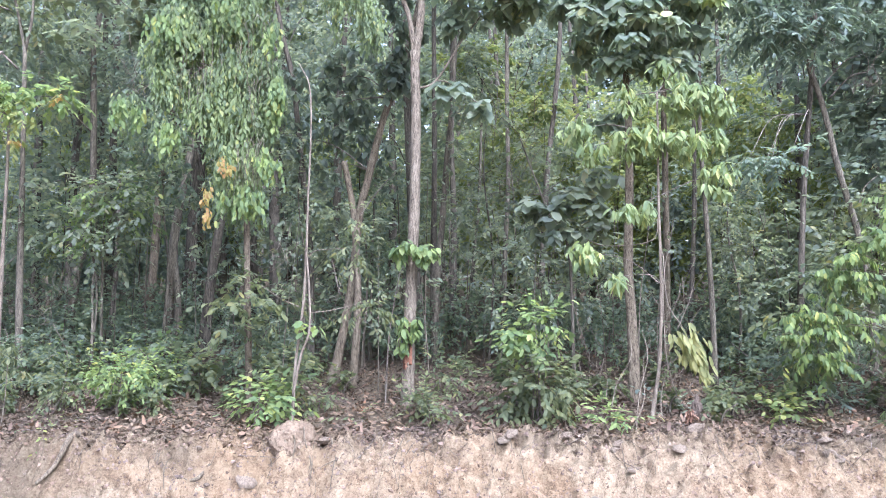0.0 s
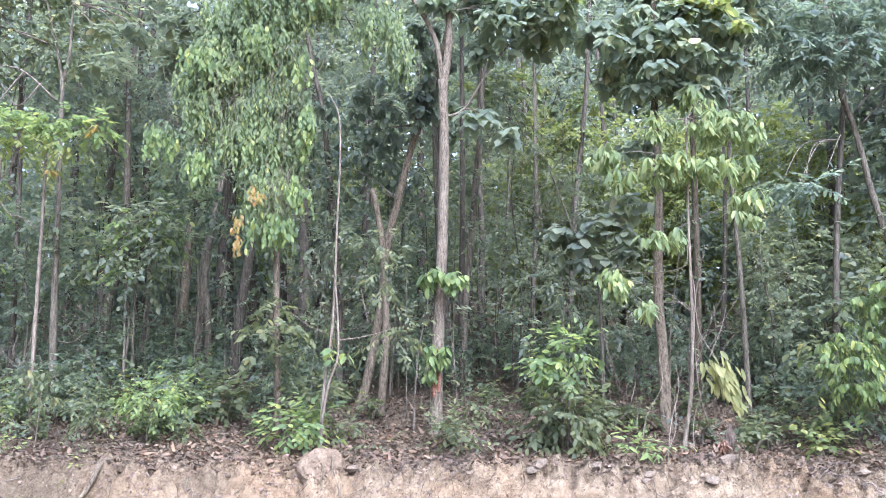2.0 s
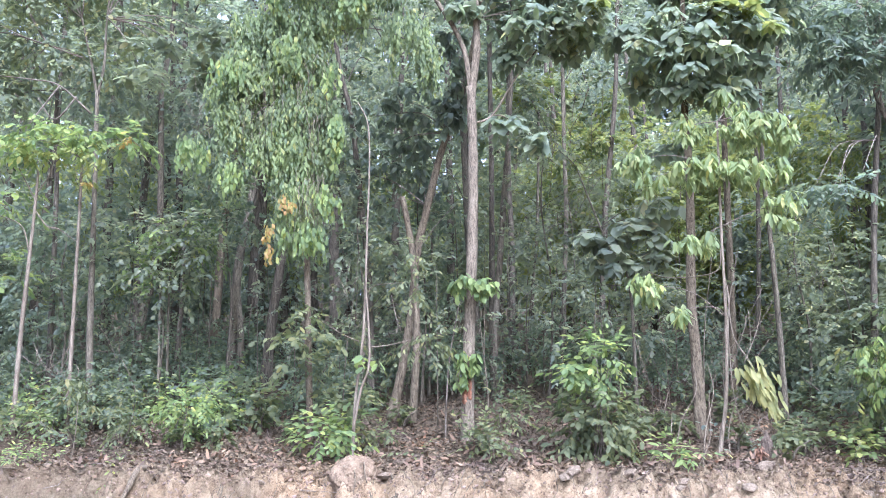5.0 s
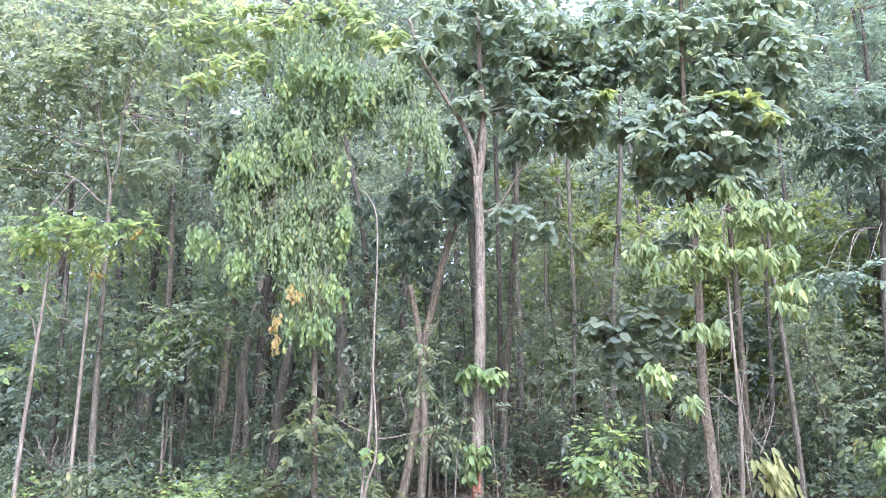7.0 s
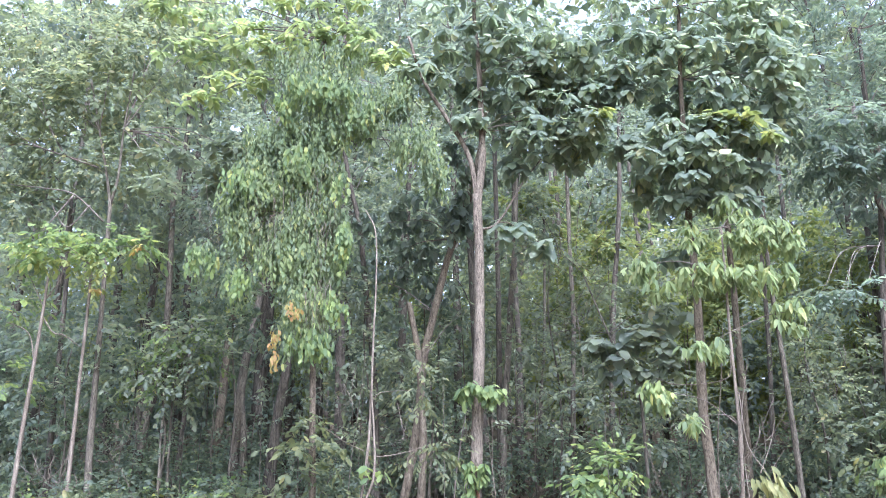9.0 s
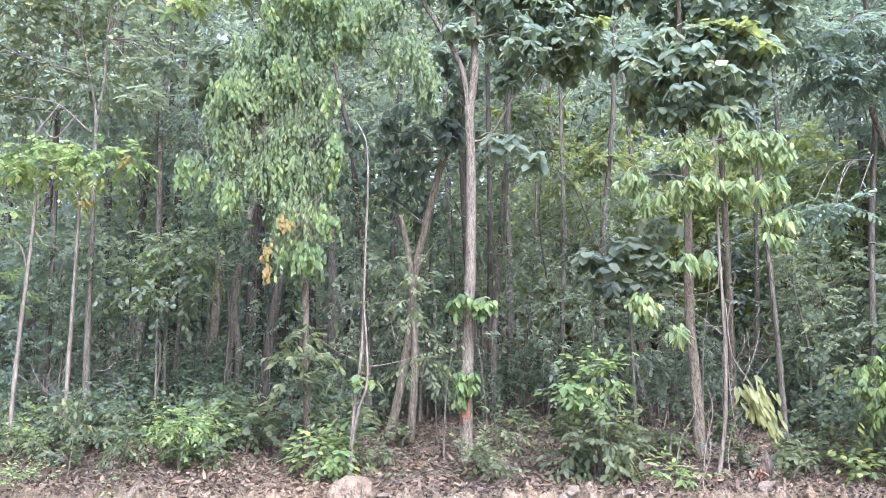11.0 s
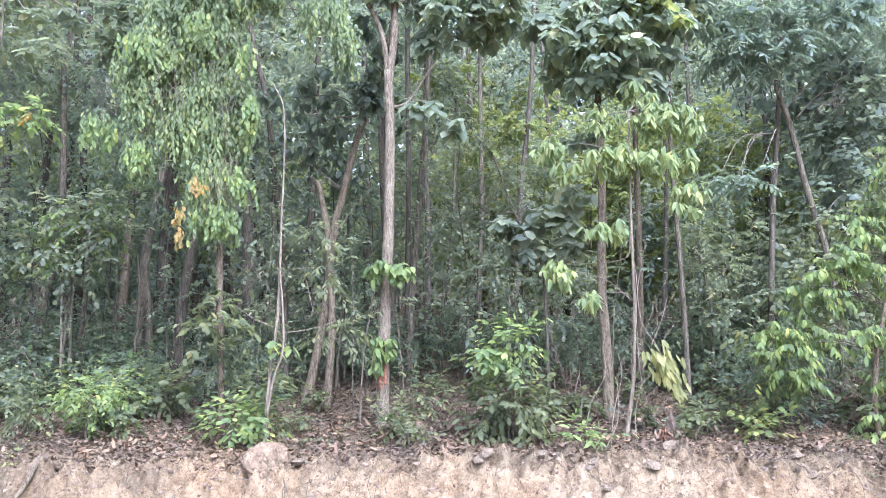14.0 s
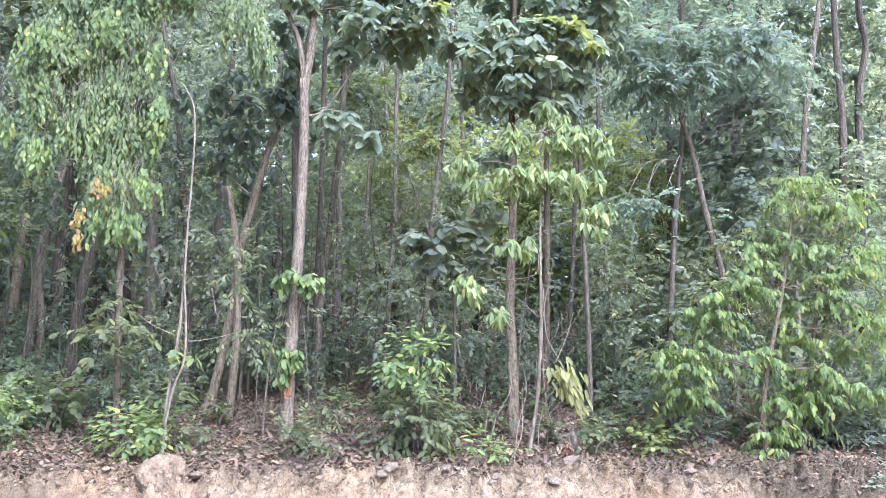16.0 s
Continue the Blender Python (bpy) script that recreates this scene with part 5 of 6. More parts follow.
leafy(t, [((5.9, 13.9, 8.67), (.2, .2, .04), 9), ((6.35, 13.9, 8.88), (.2, .2, .04), 9), ((6.86, 13.9, 8.68), (.2, .2, .04), 9), ((5.66, 13.9, 8.26), (.2, .2, .04), 9), ((6.22, 13.9, 8.24), (.2, .2, .04), 9), ((6.78, 13.9, 8.25), (.2, .2, .04), 9), ((5.54, 13.9, 7.87), (.2, .2, .04), 9), ((6.04, 13.9, 7.84), (.2, .2, .04), 9), ((6.54, 13.9, 7.93), (.2, .2, .04), 9), ((7.62, 13.9, 8.97), (.2, .2, .04), 9), ((8.09, 13.9, 9.12), (.2, .2, .04), 9), ((8.49, 13.9, 8.92), (.2, .2, .04), 9), ((7.95, 13.9, 8.7), (.2, .2, .04), 9), ((8.4, 13.9, 8.51), (.2, .2, .04), 9), ((8.81, 13.9, 8.48), (.2, .2, .04), 9), ((7.6, 13.9, 8.62), (.2, .2, .04), 9), ((7.15, 13.9, 8.93), (.2, .2, .04), 9), ((5.33, 13.9, 8.46), (.2, .2, .04), 9), ((7.07, 13.9, 8.34), (.2, .2, .04), 9)],
      LEAF_FEATHER, "spray", 0.15, ratio=.4, per=14, length=.5, sag=.3, side=.9, down=.7, flat=.6, level=.2, limbs_from=T30[3:], twig_r=.01, name="tier_foliage", label="flat tiers of drooping leaflets")
leafy(t, [((4.97, 12.9, 5.42), (0.24, 0.21, 0.05), 9), ((5.31, 12.9, 5.35), (0.26, 0.23, 0.06), 11), ((5.62, 12.9, 5.44), (0.20, 0.18, 0.05), 8), ((5.17, 12.9, 5.23), (0.20, 0.18, 0.05), 7)], LEAF_FEATHER, "spray", .14, ratio=.36, per=12, length=.4, sag=.25, side=1.2, down=.4, flat=.85,
      name="low_spray", label="pale feathery spray", limbs_from=[(7.01, 15.20, 6.78)], twig_r=.012)
for pts in ([(7.26, 14.90, 6.99), (7.64, 14.80, 7.39), (8.01, 14.80, 7.53), (8.26, 14.80, 8.08)], [(7.19, 15.00, 7.25), (7.59, 14.90, 7.71), (7.96, 14.90, 7.86)], [(7.75, 15.00, 4.96), (7.88, 15.00, 5.31), (8.14, 15.00, 5.54)]):
    limb("branch", t, pts, .014, .005, TWIG, 6)

# round-leaved sapling in the middle, dark
T31 = [(2.33, 14.60, 2.65), (2.27, 14.60, 4.05), (1.97, 14.50, 4.55), (1.78, 14.50, 5.06), (1.40, 14.50, 6.11)]
t = tree("round_leaf_sapling", "slim sapling with dark round drooping leaves", T31, .03, .012, BARK_GREY)
leafy(t, [((1.4, 13.7, 4.78), (0.31, 0.28, 0.19), 7), ((1.77, 13.7, 4.53), (0.37, 0.33, 0.19), 9), ((2.59, 13.7, 5.26), (0.44, 0.39, 0.19), 10), ((2.48, 13.7, 4.82), (0.48, 0.41, 0.25), 12),
          ((2.7, 13.7, 4.36), (0.35, 0.31, 0.19), 8), ((2.16, 13.7, 4.97), (0.29, 0.26, 0.15), 6), ((2.28, 13.7, 4.22), (0.39, 0.35, 0.14), 6), ((1.81, 13.7, 4.22), (0.29, 0.26, 0.12), 4)],
      LEAF_MID, "rosette", 0.235, ratio=.8, per=6, drop=30, face=.5, limbs_from=T31[1:], twig_r=.009, label="broad round blue-green leaves")

# ---- shrubs and seedlings at the edge ----
def shrub(label, c, rad, n, mat, size, group="shrubs at the forest edge", style="spray", name="shrub", **kw):
    """A low bush: stems fanning from its foot to its clumps, leaves round them."""
    size = size * .74
    x, y, z = c
    b = base_at(name, on_ground(x, y, -0.02), label, "shrub", group)
    foot = np.array(b.location)
    k = max(3, n // 14)
    rest = Leaves()
    kind = {LEAF_BRIGHT: "bright", LEAF_SHRUB: "shrub"}.get(mat)
    for i in range(k):
        d = unit(RNG.normal(size=3))
        cc = np.array(c) + d * np.array(rad) * 0.62
        st = limb("stem", b, [foot + RNG.normal(size=3) * np.array([.04, .04, 0]), (foot + cc) / 2 + RNG.normal(size=3) * 0.05, cc], .009, .004, TWIG, 5)
        s, o = blob_sites(cc, np.array(rad) * 0.5, max(3, n // k))
        lv = Leaves()
        sprays(lv, s, o + np.array([0, -0.1, 0.25]), size, **kw)
        if kind:
            near, lv = part_off(lv, min(lv.count() - 1, 110 // k))
            single_leaves(st, near, kind)
        rest.add(*lv.arrays())
    crown(b, rest, mat, "foliage")
    return b


shrub("dense green bush with drooping pointed leaves on the litter", (1.31, 12.20, 1.78), (.62, .5, .56), 170, LEAF_SHRUB, .17, per=7, down=.5, ratio=.52)
shrub("bright leafy shoots on top of the bush", (1.40, 12.10, 2.51), (.45, .35, .34), 60, LEAF_BRIGHT, .18, per=7, down=.4, ratio=.5)
shrub("low bright green bush beside the boulder", (-2.73, 11.90, 1.60), (.5, .4, .3), 80, LEAF_BRIGHT, .165, per=6, ratio=.55)
shrub("low green bush in front of the slim trunk", (-2.55, 12.60, 2.07), (.4, .4, .4), 60, LEAF_SHRUB, .17, per=6, ratio=.6)
shrub("low bright bush with tiers of small leaves", (-4.98, 12.50, 1.93), (.8, .4, .12), 64, LEAF_BRIGHT, .125, per=9)
shrub("low bright bush with tiers of small leaves", (-5.81, 12.40, 1.72), (.5, .4, .25), 50, LEAF_SHRUB, .12, per=9)
shrub("bright green ground bush at the bank's lip", (-6.62, 11.50, 1.24), (.42, .3, .2), 60, LEAF_BRIGHT, .10, per=9)
shrub("small yellow-green tuft on the bank's lip", (-5.16, 11.20, 1.11), (.2, .15, .08), 14, LEAF_LIME, .09, per=7)
shrub("small green tuft on the litter", (-5.46, 11.40, 1.18), (.2, .15, .1), 14, LEAF_SHRUB, .09, per=7)
shrub("round-leaved bush under the double trunk", (-4.04, 13.60, 2.05), (.5, .4, .35), 60, LEAF_SHRUB, .16, ratio=.75, per=6)
shrub("low leafy bush at the foot of the forked tree", (-0.12, 12.00, 1.42), (.42, .3, .24), 54, LEAF_SHRUB, .13, per=7)
shrub("green bush behind the forked tree", (0.05, 13.80, 1.84), (.5, .4, .3), 50, LEAF_SHRUB, .15, per=7)
shrub("bright strap-leaved tuft at the bank's lip", (2.39, 11.60, 1.32), (.26, .2, .16), 22, LEAF_BRIGHT, .2, ratio=.3, per=5)
shrub("round-leaved bush below the dark trees", (4.86, 13.00, 1.60), (.55, .4, .28), 60, LEAF_SHRUB, .16, ratio=.7, per=6)
shrub("bright young bush below the dark trees", (5.22, 12.40, 1.52), (.3, .25, .25), 34, LEAF_BRIGHT, .14, ratio=.6, per=6)
shrub("small green plant on the litter", (-1.18, 12.00, 1.29), (.1, .1, .16), 8, LEAF_SHRUB, .12)
shrub("low leafy bush in the shade", (3.63, 12.60, 1.37), (.4, .3, .2), 30, LEAF_DARK, .14)
shrub("low leafy bush by the leaning trunks", (-1.90, 12.40, 1.50), (.4, .3, .24), 44, LEAF_SHRUB, .12)
shrub("green thicket at the forest edge", (-7.25, 12.90, 1.73), (.5, .4, .22), 26, LEAF_SHRUB, .12)
shrub("dark thicket under the bushy tree", (8.46, 12.80, 1.49), (.7, .5, .36), 80, LEAF_DARK, .14)
shrub("dark thicket under the bushy tree", (6.17, 13.00, 1.43), (.5, .4, .22), 30, LEAF_DARK, .15)
shrub("bright plant under the bushy tree", (4.92, 11.90, 1.45), (.2, .16, .22), 30, LEAF_LIME, .15, ratio=.6, per=5)
shrub("green thicket at the forest edge", (-8.32, 12.80, 1.86), (.6, .5, .3), 40, LEAF_SHRUB, .13)
shrub("green thicket under the bushy tree", (9.36, 12.50, 1.51), (.6, .5, .4), 50, LEAF_DARK, .14)

shrub("dark leafy plant in the shade on the lip", (7.48, 11.40, 0.93), (.4, .3, .2), 40, LEAF_DARK, .12)
shrub("dark leafy plant in the shade on the lip", (8.15, 11.20, 0.95), (.4, .3, .2), 30, LEAF_DARK, .13)
shrub("dark leafy plant in the shade on the lip", (6.57, 11.00, 0.85), (.25, .2, .12), 16, LEAF_SHRUB, .11)
shrub("dark leafy plant in the shade on the lip", (7.58, 10.80, 0.79), (.4, .25, .15), 24, LEAF_DARK, .12)

# seedling with hand-shaped leaves
c = (-6.18, 11.70, 2.15)
s = base_at("seedling", on_ground(c[0] - .05, c[1], -.02), "tall grey-green seedling with hand-shaped compound leaves", "seedling")
limb("stem", s, [np.array(s.location), (-6.19, 11.70, 1.58), c], .008, .005, STEM, 6)
lv = Leaves()
rosettes(lv, blob_sites(c, (.35, .2, .28), 16)[0], .15, .33, 7, 35, 12, .1)
single_leaves(s.children[0], lv, "shrub")

# vine stems hanging round the stout tree
v = base_at("vine", on_ground((2.93, 12.60, 1.28)[0], 12.6), "bare pale vine stems hanging beside the stout trunk", "vine")
for pts in ([(2.61, 11.30, 1.02), (2.85, 12.00, 1.64), (3.06, 12.30, 2.19), (3.06, 12.60, 2.61)], [(2.59, 11.50, 1.15), (2.91, 12.00, 1.56), (3.02, 12.40, 2.11), (3.16, 12.50, 2.44)], [(2.47, 12.20, 1.39), (2.61, 12.40, 1.78), (2.88, 12.60, 2.19), (2.90, 12.80, 2.61)],
            [(2.42, 12.30, 1.54), (2.47, 12.40, 1.82)], [(3.08, 11.60, 1.14), (3.17, 12.00, 1.65), (3.39, 12.20, 2.20)], [(3.47, 12.30, 1.63), (3.37, 12.40, 2.19), (3.41, 12.60, 3.29), (3.61, 12.80, 4.10), (3.67, 12.80, 4.37)], [(3.52, 12.30, 2.60), (3.80, 12.60, 3.04), (3.96, 12.80, 3.39)]):
    limb("stem", v, pts, .008, .005, STEM, 6)

# whips: thin bare stems between the trunks
def whip(x, y, h):
    b = base_at("whip", on_ground(x, y, -.03), "thin bare pale stem rising among the trunks", "sapling", "whips in the undergrowth")
    p = np.array(b.location)
    lean = RNG.normal(size=2) * .06 * h
    limb("stem", b, [p, p + np.array([lean[0] * .2, lean[1] * .2, h * .4]), p + np.array([lean[0] * .7, lean[1] * .7, h * .75]), p + np.array([*lean, h])], .007 + .008 * RNG.random(), .004, STEM if RNG.random() < .5 else BARK_GREY, 5)
    lv = Leaves()
    s, o = blob_sites(p + np.array([*lean, h]), (.25, .25, .2), 6)
    sprays(lv, s, o, .12, per=6, length=.25)
    s, o = blob_sites(p + np.array([*(lean * .6), h * .65]), (.2, .2, .15), 3)
    sprays(lv, s, o, .11, per=6, length=.22)
    crown(b, lv, LEAF_MID, "foliage", fine=False)


for i in range(46):
    y = RNG.uniform(13.4, 18)
    whip(RNG.uniform(-.62, .62) * y, y, RNG.uniform(1.4, 3.8))

def vine_tangle(c, rad, n, label="tangle of thin bare vine stems between the trees"):
    """Loose thin stems looping down through the growth."""
    c, rad = np.array(c), np.array(rad)
    v = base_at("vine", tuple(c - np.array([0, 0, rad[2]])), label, "vine", "vines in the wood")
    for i in range(n):
        p = c + RNG.uniform(-1, 1, 3) * rad
        q = c + RNG.uniform(-1, 1, 3) * rad * np.array([1, 1, .6]) + np.array([0, 0, -rad[2] * .5])
        pts = [p + (q - p) * k + RNG.normal(size=3) * .1 * np.array([1, 1, .6]) - np.array([0, 0, .35 * math.sin(math.pi * k)]) for k in (0, .25, .5, .75, 1)]
        limb("stem", v, pts, .004 + .004 * RNG.random(), .003, STEM if RNG.random() < .45 else TWIG, 5)


for c, rad, n in (((1.33, 15.50, 6.37), (.7, .4, 1.3), 10), ((1.43, 14.60, 7.21), (.5, .4, .9), 6), ((-7.67, 13.80, 2.99), (.8, .4, .6), 9), ((-1.60, 14.00, 3.40), (.6, .4, .8), 6), ((3.81, 13.40, 2.99), (.6, .4, 1.1), 8), ((5.39, 15.00, 4.30), (.7, .4, 1.0), 7),
                  ((7.84, 14.70, 7.54), (.4, .3, .4), 7), ((-5.34, 13.60, 7.28), (.5, .3, .5), 6), ((-3.00, 14.00, 4.19), (.6, .4, .9), 6), ((-7.05, 14.50, 3.64), (.7, .4, .9), 7), ((2.55, 13.20, 2.62), (.4, .3, .6), 7), ((0.17, 15.00, 4.31), (.6, .4, 1), 6)):
    vine_tangle(c, rad, n)

# ---- earth, stones, dead wood ----
def stone_mesh(seed, mat, flat=0.6, cut=0.25):
    bm = bmesh.new()
    bmesh.ops.create_icosphere(bm, subdivisions=2, radius=1)
    for q in bm.verts:
        n = noise.noise(q.co * 1.1 + Vector((seed * 3.1, seed, 0))) * cut * 2
        q.co *= 1 + n
        q.co.z *= flat
        q.co = Vector([round(a / 0.34) * 0.34 * 0.35 + a * 0.65 for a in q.co])
    me = bpy.data.meshes.new("stone")
    bm.to_mesh(me)
    bm.free()
    me.materials.append(mat)
    return me


def boulder():
    c = Vector((-1.95, 10.95, 1.10))
    bm = bmesh.new()
    bmesh.ops.create_icosphere(bm, subdivisions=5, radius=1)
    for q in bm.verts:
        d = q.co.normalized()
        n = 0.13 * noise.noise(d * 1.5) + 0.07 * noise.noise(d * 3.5 + Vector((3, 0, 0))) - 0.05 * max(0, 0.16 - abs(noise.noise(d * 4.5 + Vector((0, 5, 0))))) / 0.16 + 0.05 * abs(noise.noise(d * 9)) + 0.02 * noise.noise(d * 18)
        q.co = Vector((d.x * 0.34, d.y * 0.42, d.z * 0.37)) * (1 + n)
    me = bpy.data.meshes.new("boulder")
    bm.to_mesh(me)
    bm.free()
    me.materials.append(PALE_EARTH)
    ob = new("boulder", me)
    ob.location = c + Vector((-0.02, .16, -.12))
    return tagged(ob, "pale crumbly earth-crusted boulder sticking out of the bank", "boulder")


boulder()
m = base_at("termite_mound", on_ground((3.62, 11.90, 1.35)[0], 11.9, -.03), "small reddish-brown earth mound with a rough top", "mound")


def lump(name, parent, c, rad, mat, seed):
    bm = bmesh.new()
    bmesh.ops.create_icosphere(bm, subdivisions=4, radius=1)
    for q in bm.verts:
        d = q.co.normalized()
        k = 1 + 0.3 * noise.noise(d * 1.7 + Vector((seed, 0, 0))) + 0.22 * noise.noise(d * 4.5) + 0.12 * abs(noise.noise(d * 11)) + 0.05 * noise.noise(d * 25)
        q.co = Vector((d.x * rad[0], d.y * rad[1], d.z * rad[2])) * k + Vector(c)
    me = bpy.data.meshes.new(name)
    bm.to_mesh(me)
    bm.free()
    me.materials.append(mat)
    return part(name, me, parent)


lump("earth", m, (.03, 0, .15), (.075, .08, .24), MOUND, 1.0)
lump("earth", m, (-.08, -.02, .06), (.09, .08, .12), MOUND, 4.0)
lv = Leaves()
rosettes(lv, blob_sites(np.array(m.location) + np.array([-.14, -.14, .16]), (.06, .04, .11), 9)[0], .1, .3, 7, 30, 30, .25)
crown(m, lv, LEAF_DRY, "dry_fern", "dry orange-brown fronds")
STONES = [stone_mesh(i, STONE, f) for i, f in enumerate((.5, .7, .45, .8, .6))]


def stone(x, y, s, i, sink=0.25):
    ob = new("stone", STONES[i % 5])
    ob.matrix_basis = pose(x, y, ground_z(x, y) + s * (0.45 - sink), RNG.random() * 30 - 15, RNG.random() * 30 - 15, RNG.random() * 360) @ Matrix.Diagonal((s, s, s, 1))
    return tagged(ob, "pale angular stone lying on the bank", "stone", "stones on the bank")


for p, s in (((-1.60, 11.00, 1.15), .10), ((1.62, 11.10, 1.19), .12), ((2.23, 10.90, 1.09), .11), ((3.45, 11.30, 1.23), .15), ((3.50, 11.00, 1.10), .09), ((0.80, 10.90, 1.03), .09), ((-0.96, 10.90, 1.04), .07), ((4.52, 10.90, 1.16), .10),
             ((5.09, 10.80, 0.93), .09), ((5.03, 11.00, 1.07), .10), ((0.89, 10.90, 1.04), .10), ((-1.55, 11.00, 1.17), .1), ((3.02, 10.60, 0.79), .1), ((-2.46, 10.50, 0.55), .13), ((2.32, 11.00, 1.03), .1), ((5.01, 10.80, 0.84), .09)):
    stone(p[0], p[1], s, int(RNG.integers(0, 5)))
for i in range(80):
    stone(RNG.uniform(-9, 9.5), RNG.uniform(10.2, 11.6), 0.018 + 0.05 * RNG.random() ** 2.5, i, 0.1)


def litter():
    """Fallen leaves, curled and dry, over the edge and the forest floor."""
    lv = Leaves()
    n = 66000
    x = RNG.uniform(-9.5, 10, n)
    y = np.where(x > 5.2, 10.2, 10.85) + RNG.random(n) ** 1.5 * 6.5
    lip = 11.0 - 0.8 * np.clip((x - 5.2) / 1.6, 0, 1) + np.array([0.35 * noise.noise((a * 0.8, 2.0, 5.0)) + 0.15 * noise.noise((a * 2.6, 1.0, 3.0)) for a in x])
    keep = (y > lip) | (RNG.random(n) < 0.13)
    x, y = x[keep], y[keep]
    z = np.array([ground_z(a, b) for a, b in zip(x, y)]) + 0.012 + 0.03 * RNG.random(len(x))
    a = RNG.random(len(x)) * 6.28
    way = np.stack([np.cos(a), np.sin(a), RNG.normal(size=len(x)) * 0.3], 1)
    ln = 0.035 + 0.055 * RNG.random(len(x)) ** 1.6
    lv.add(np.stack([x, y, z], 1), way, np.array([0, -0.15, 1.0]) + RNG.normal(size=(len(x), 3)) * 0.35, ln, ln * (0.4 + 0.3 * RNG.random(len(x))), RNG.normal(size=len(x)) * 0.35)
    ob = new("leaf_litter", lv.mesh("leaf_litter", LITTER, fine="far"))
    tagged(ob, "brown dry fallen leaves covering the forest floor", "leaf litter", kind="stuff")


litter()


def dry_leaves():
    """Large curled brown leaves lying on the litter."""
    lv = Leaves()
    n = 1700
    x, y = RNG.uniform(-6.5, 8.5, n), 11.15 + 3.6 * RNG.random(n) ** 1.4
    z = np.array([ground_z(a, b) for a, b in zip(x, y)]) + 0.03 + 0.03 * RNG.random(n)
    a = RNG.random(n) * 6.28
    ln = 0.06 + 0.07 * RNG.random(n)
    lv.add(np.stack([x, y, z], 1), np.stack([np.cos(a), np.sin(a), RNG.normal(size=n) * .35], 1), np.array([0, -.3, 1.0]) + RNG.normal(size=(n, 3)) * .4, ln, ln * .5, RNG.normal(size=n) * .5)
    tagged(new("dry_leaves", lv.mesh("dry_leaves", FALLEN)), "large curled brown dry leaves lying on the litter", "fallen leaves", kind="stuff")


dry_leaves()


def dead_twigs():
    V, F = [], []
    for i in range(260):
        x, y = RNG.uniform(-9, 9.5), RNG.uniform(10.7, 13.5)
        a, l = RNG.random() * 6.28, 0.12 + 0.4 * RNG.random()
        p = np.array(on_ground(x, y, 0.02))
        q = np.array(on_ground(x + math.cos(a) * l, y + math.sin(a) * l, 0.02 + 0.06 * RNG.random()))
        v, f = tube([p, (p + q) / 2 + RNG.normal(size=3) * 0.02, q], .006, .003, 4, 4)
        F += [tuple(k + len(V) for k in g) for g in f]
        V += list(v)
    tagged(new("dead_twigs", mesh_from("dead_twigs", V, F, TWIG)), "thin dead twigs scattered over the litter", "twigs", kind="stuff")


dead_twigs()


CLOD = leaf_mat("clod", (0.081, 0.062, 0.035), (0.136, 0.108, 0.066), (0.190, 0.156, 0.098), through_light=0.0, rough=0.95, haze_grey=0.0)
OCTA = np.array([(1, 0, 0), (-1, 0, 0), (0, 1, 0), (0, -1, 0), (0, 0, 1), (0, 0, -1.0)])
OCTA_F = [(0, 2, 4), (2, 1, 4), (1, 3, 4), (3, 0, 4), (2, 0, 5), (1, 2, 5), (3, 1, 5), (0, 3, 5)]


def clods():
    """Crumbs and flakes of the cut, too many to count."""
    V, F = [], []
    for i in range(13000):
        x, y = RNG.uniform(-8.2, 8.8), RNG.uniform(9.95, 11.3)
        s = 0.008 + 0.024 * RNG.random() ** 4
        v = OCTA * (0.6 + 0.7 * RNG.random((6, 1))) * s * np.array([1.4, 1.1, .6]) + RNG.normal(size=(6, 3)) * s * .15
        m = np.array(Euler((0.9 + RNG.normal() * .5, RNG.normal() * .5, RNG.normal() * .7)).to_matrix())
        v = v @ m.T + np.array(on_ground(x, y, -s * .12))
        F += [tuple(k + len(V) for k in g) for g in OCTA_F]
        V += list(v)
    tagged(new("clods", mesh_from("clods", V, F, CLOD, False)), "broken crumbs and flakes of pale earth on the cut", "earth clods", kind="stuff")


clods()


def root(pts, r):
    b = base_at("root", pts[0], "exposed brown root hanging over the cut bank", "root", "roots in the bank")
    limb("root_strand", b, pts, r, r * .35, BARK_TAN, 6)
    if RNG.random() < .6:
        k = np.array(pts[1])
        limb("root_strand", b, [k, k + np.array([RNG.normal() * .1, -.08, -.12]), k + np.array([RNG.normal() * .18, -.16, -.32])], r * .5, r * .2, BARK_TAN, 5)


for i in range(70):
    x = RNG.uniform(-7.5, 8)
    y = 11.0 + RNG.normal() * .12
    lean = RNG.normal() * .22
    n = int(RNG.integers(3, 6))
    root([on_ground(x + lean * k / n + RNG.normal() * .05, y - .22 * k * (.7 + .3 * RNG.random()), .03 + .04 * RNG.random()) for k in range(n)], .004 + .011 * RNG.random() ** 3)
for pts in ([(-2.08, 10.86, 1.24), (-2.03, 10.74, 1.10), (-2.06, 10.70, 0.92), (-2.10, 10.72, 0.74)], [(-1.82, 10.90, 1.28), (-1.78, 10.74, 1.14), (-1.72, 10.72, 0.94), (-1.70, 10.75, 0.76)], [(-1.93, 10.80, 1.22), (-1.90, 10.70, 1.04), (-1.94, 10.70, 0.82)]):
    root(pts, .012)
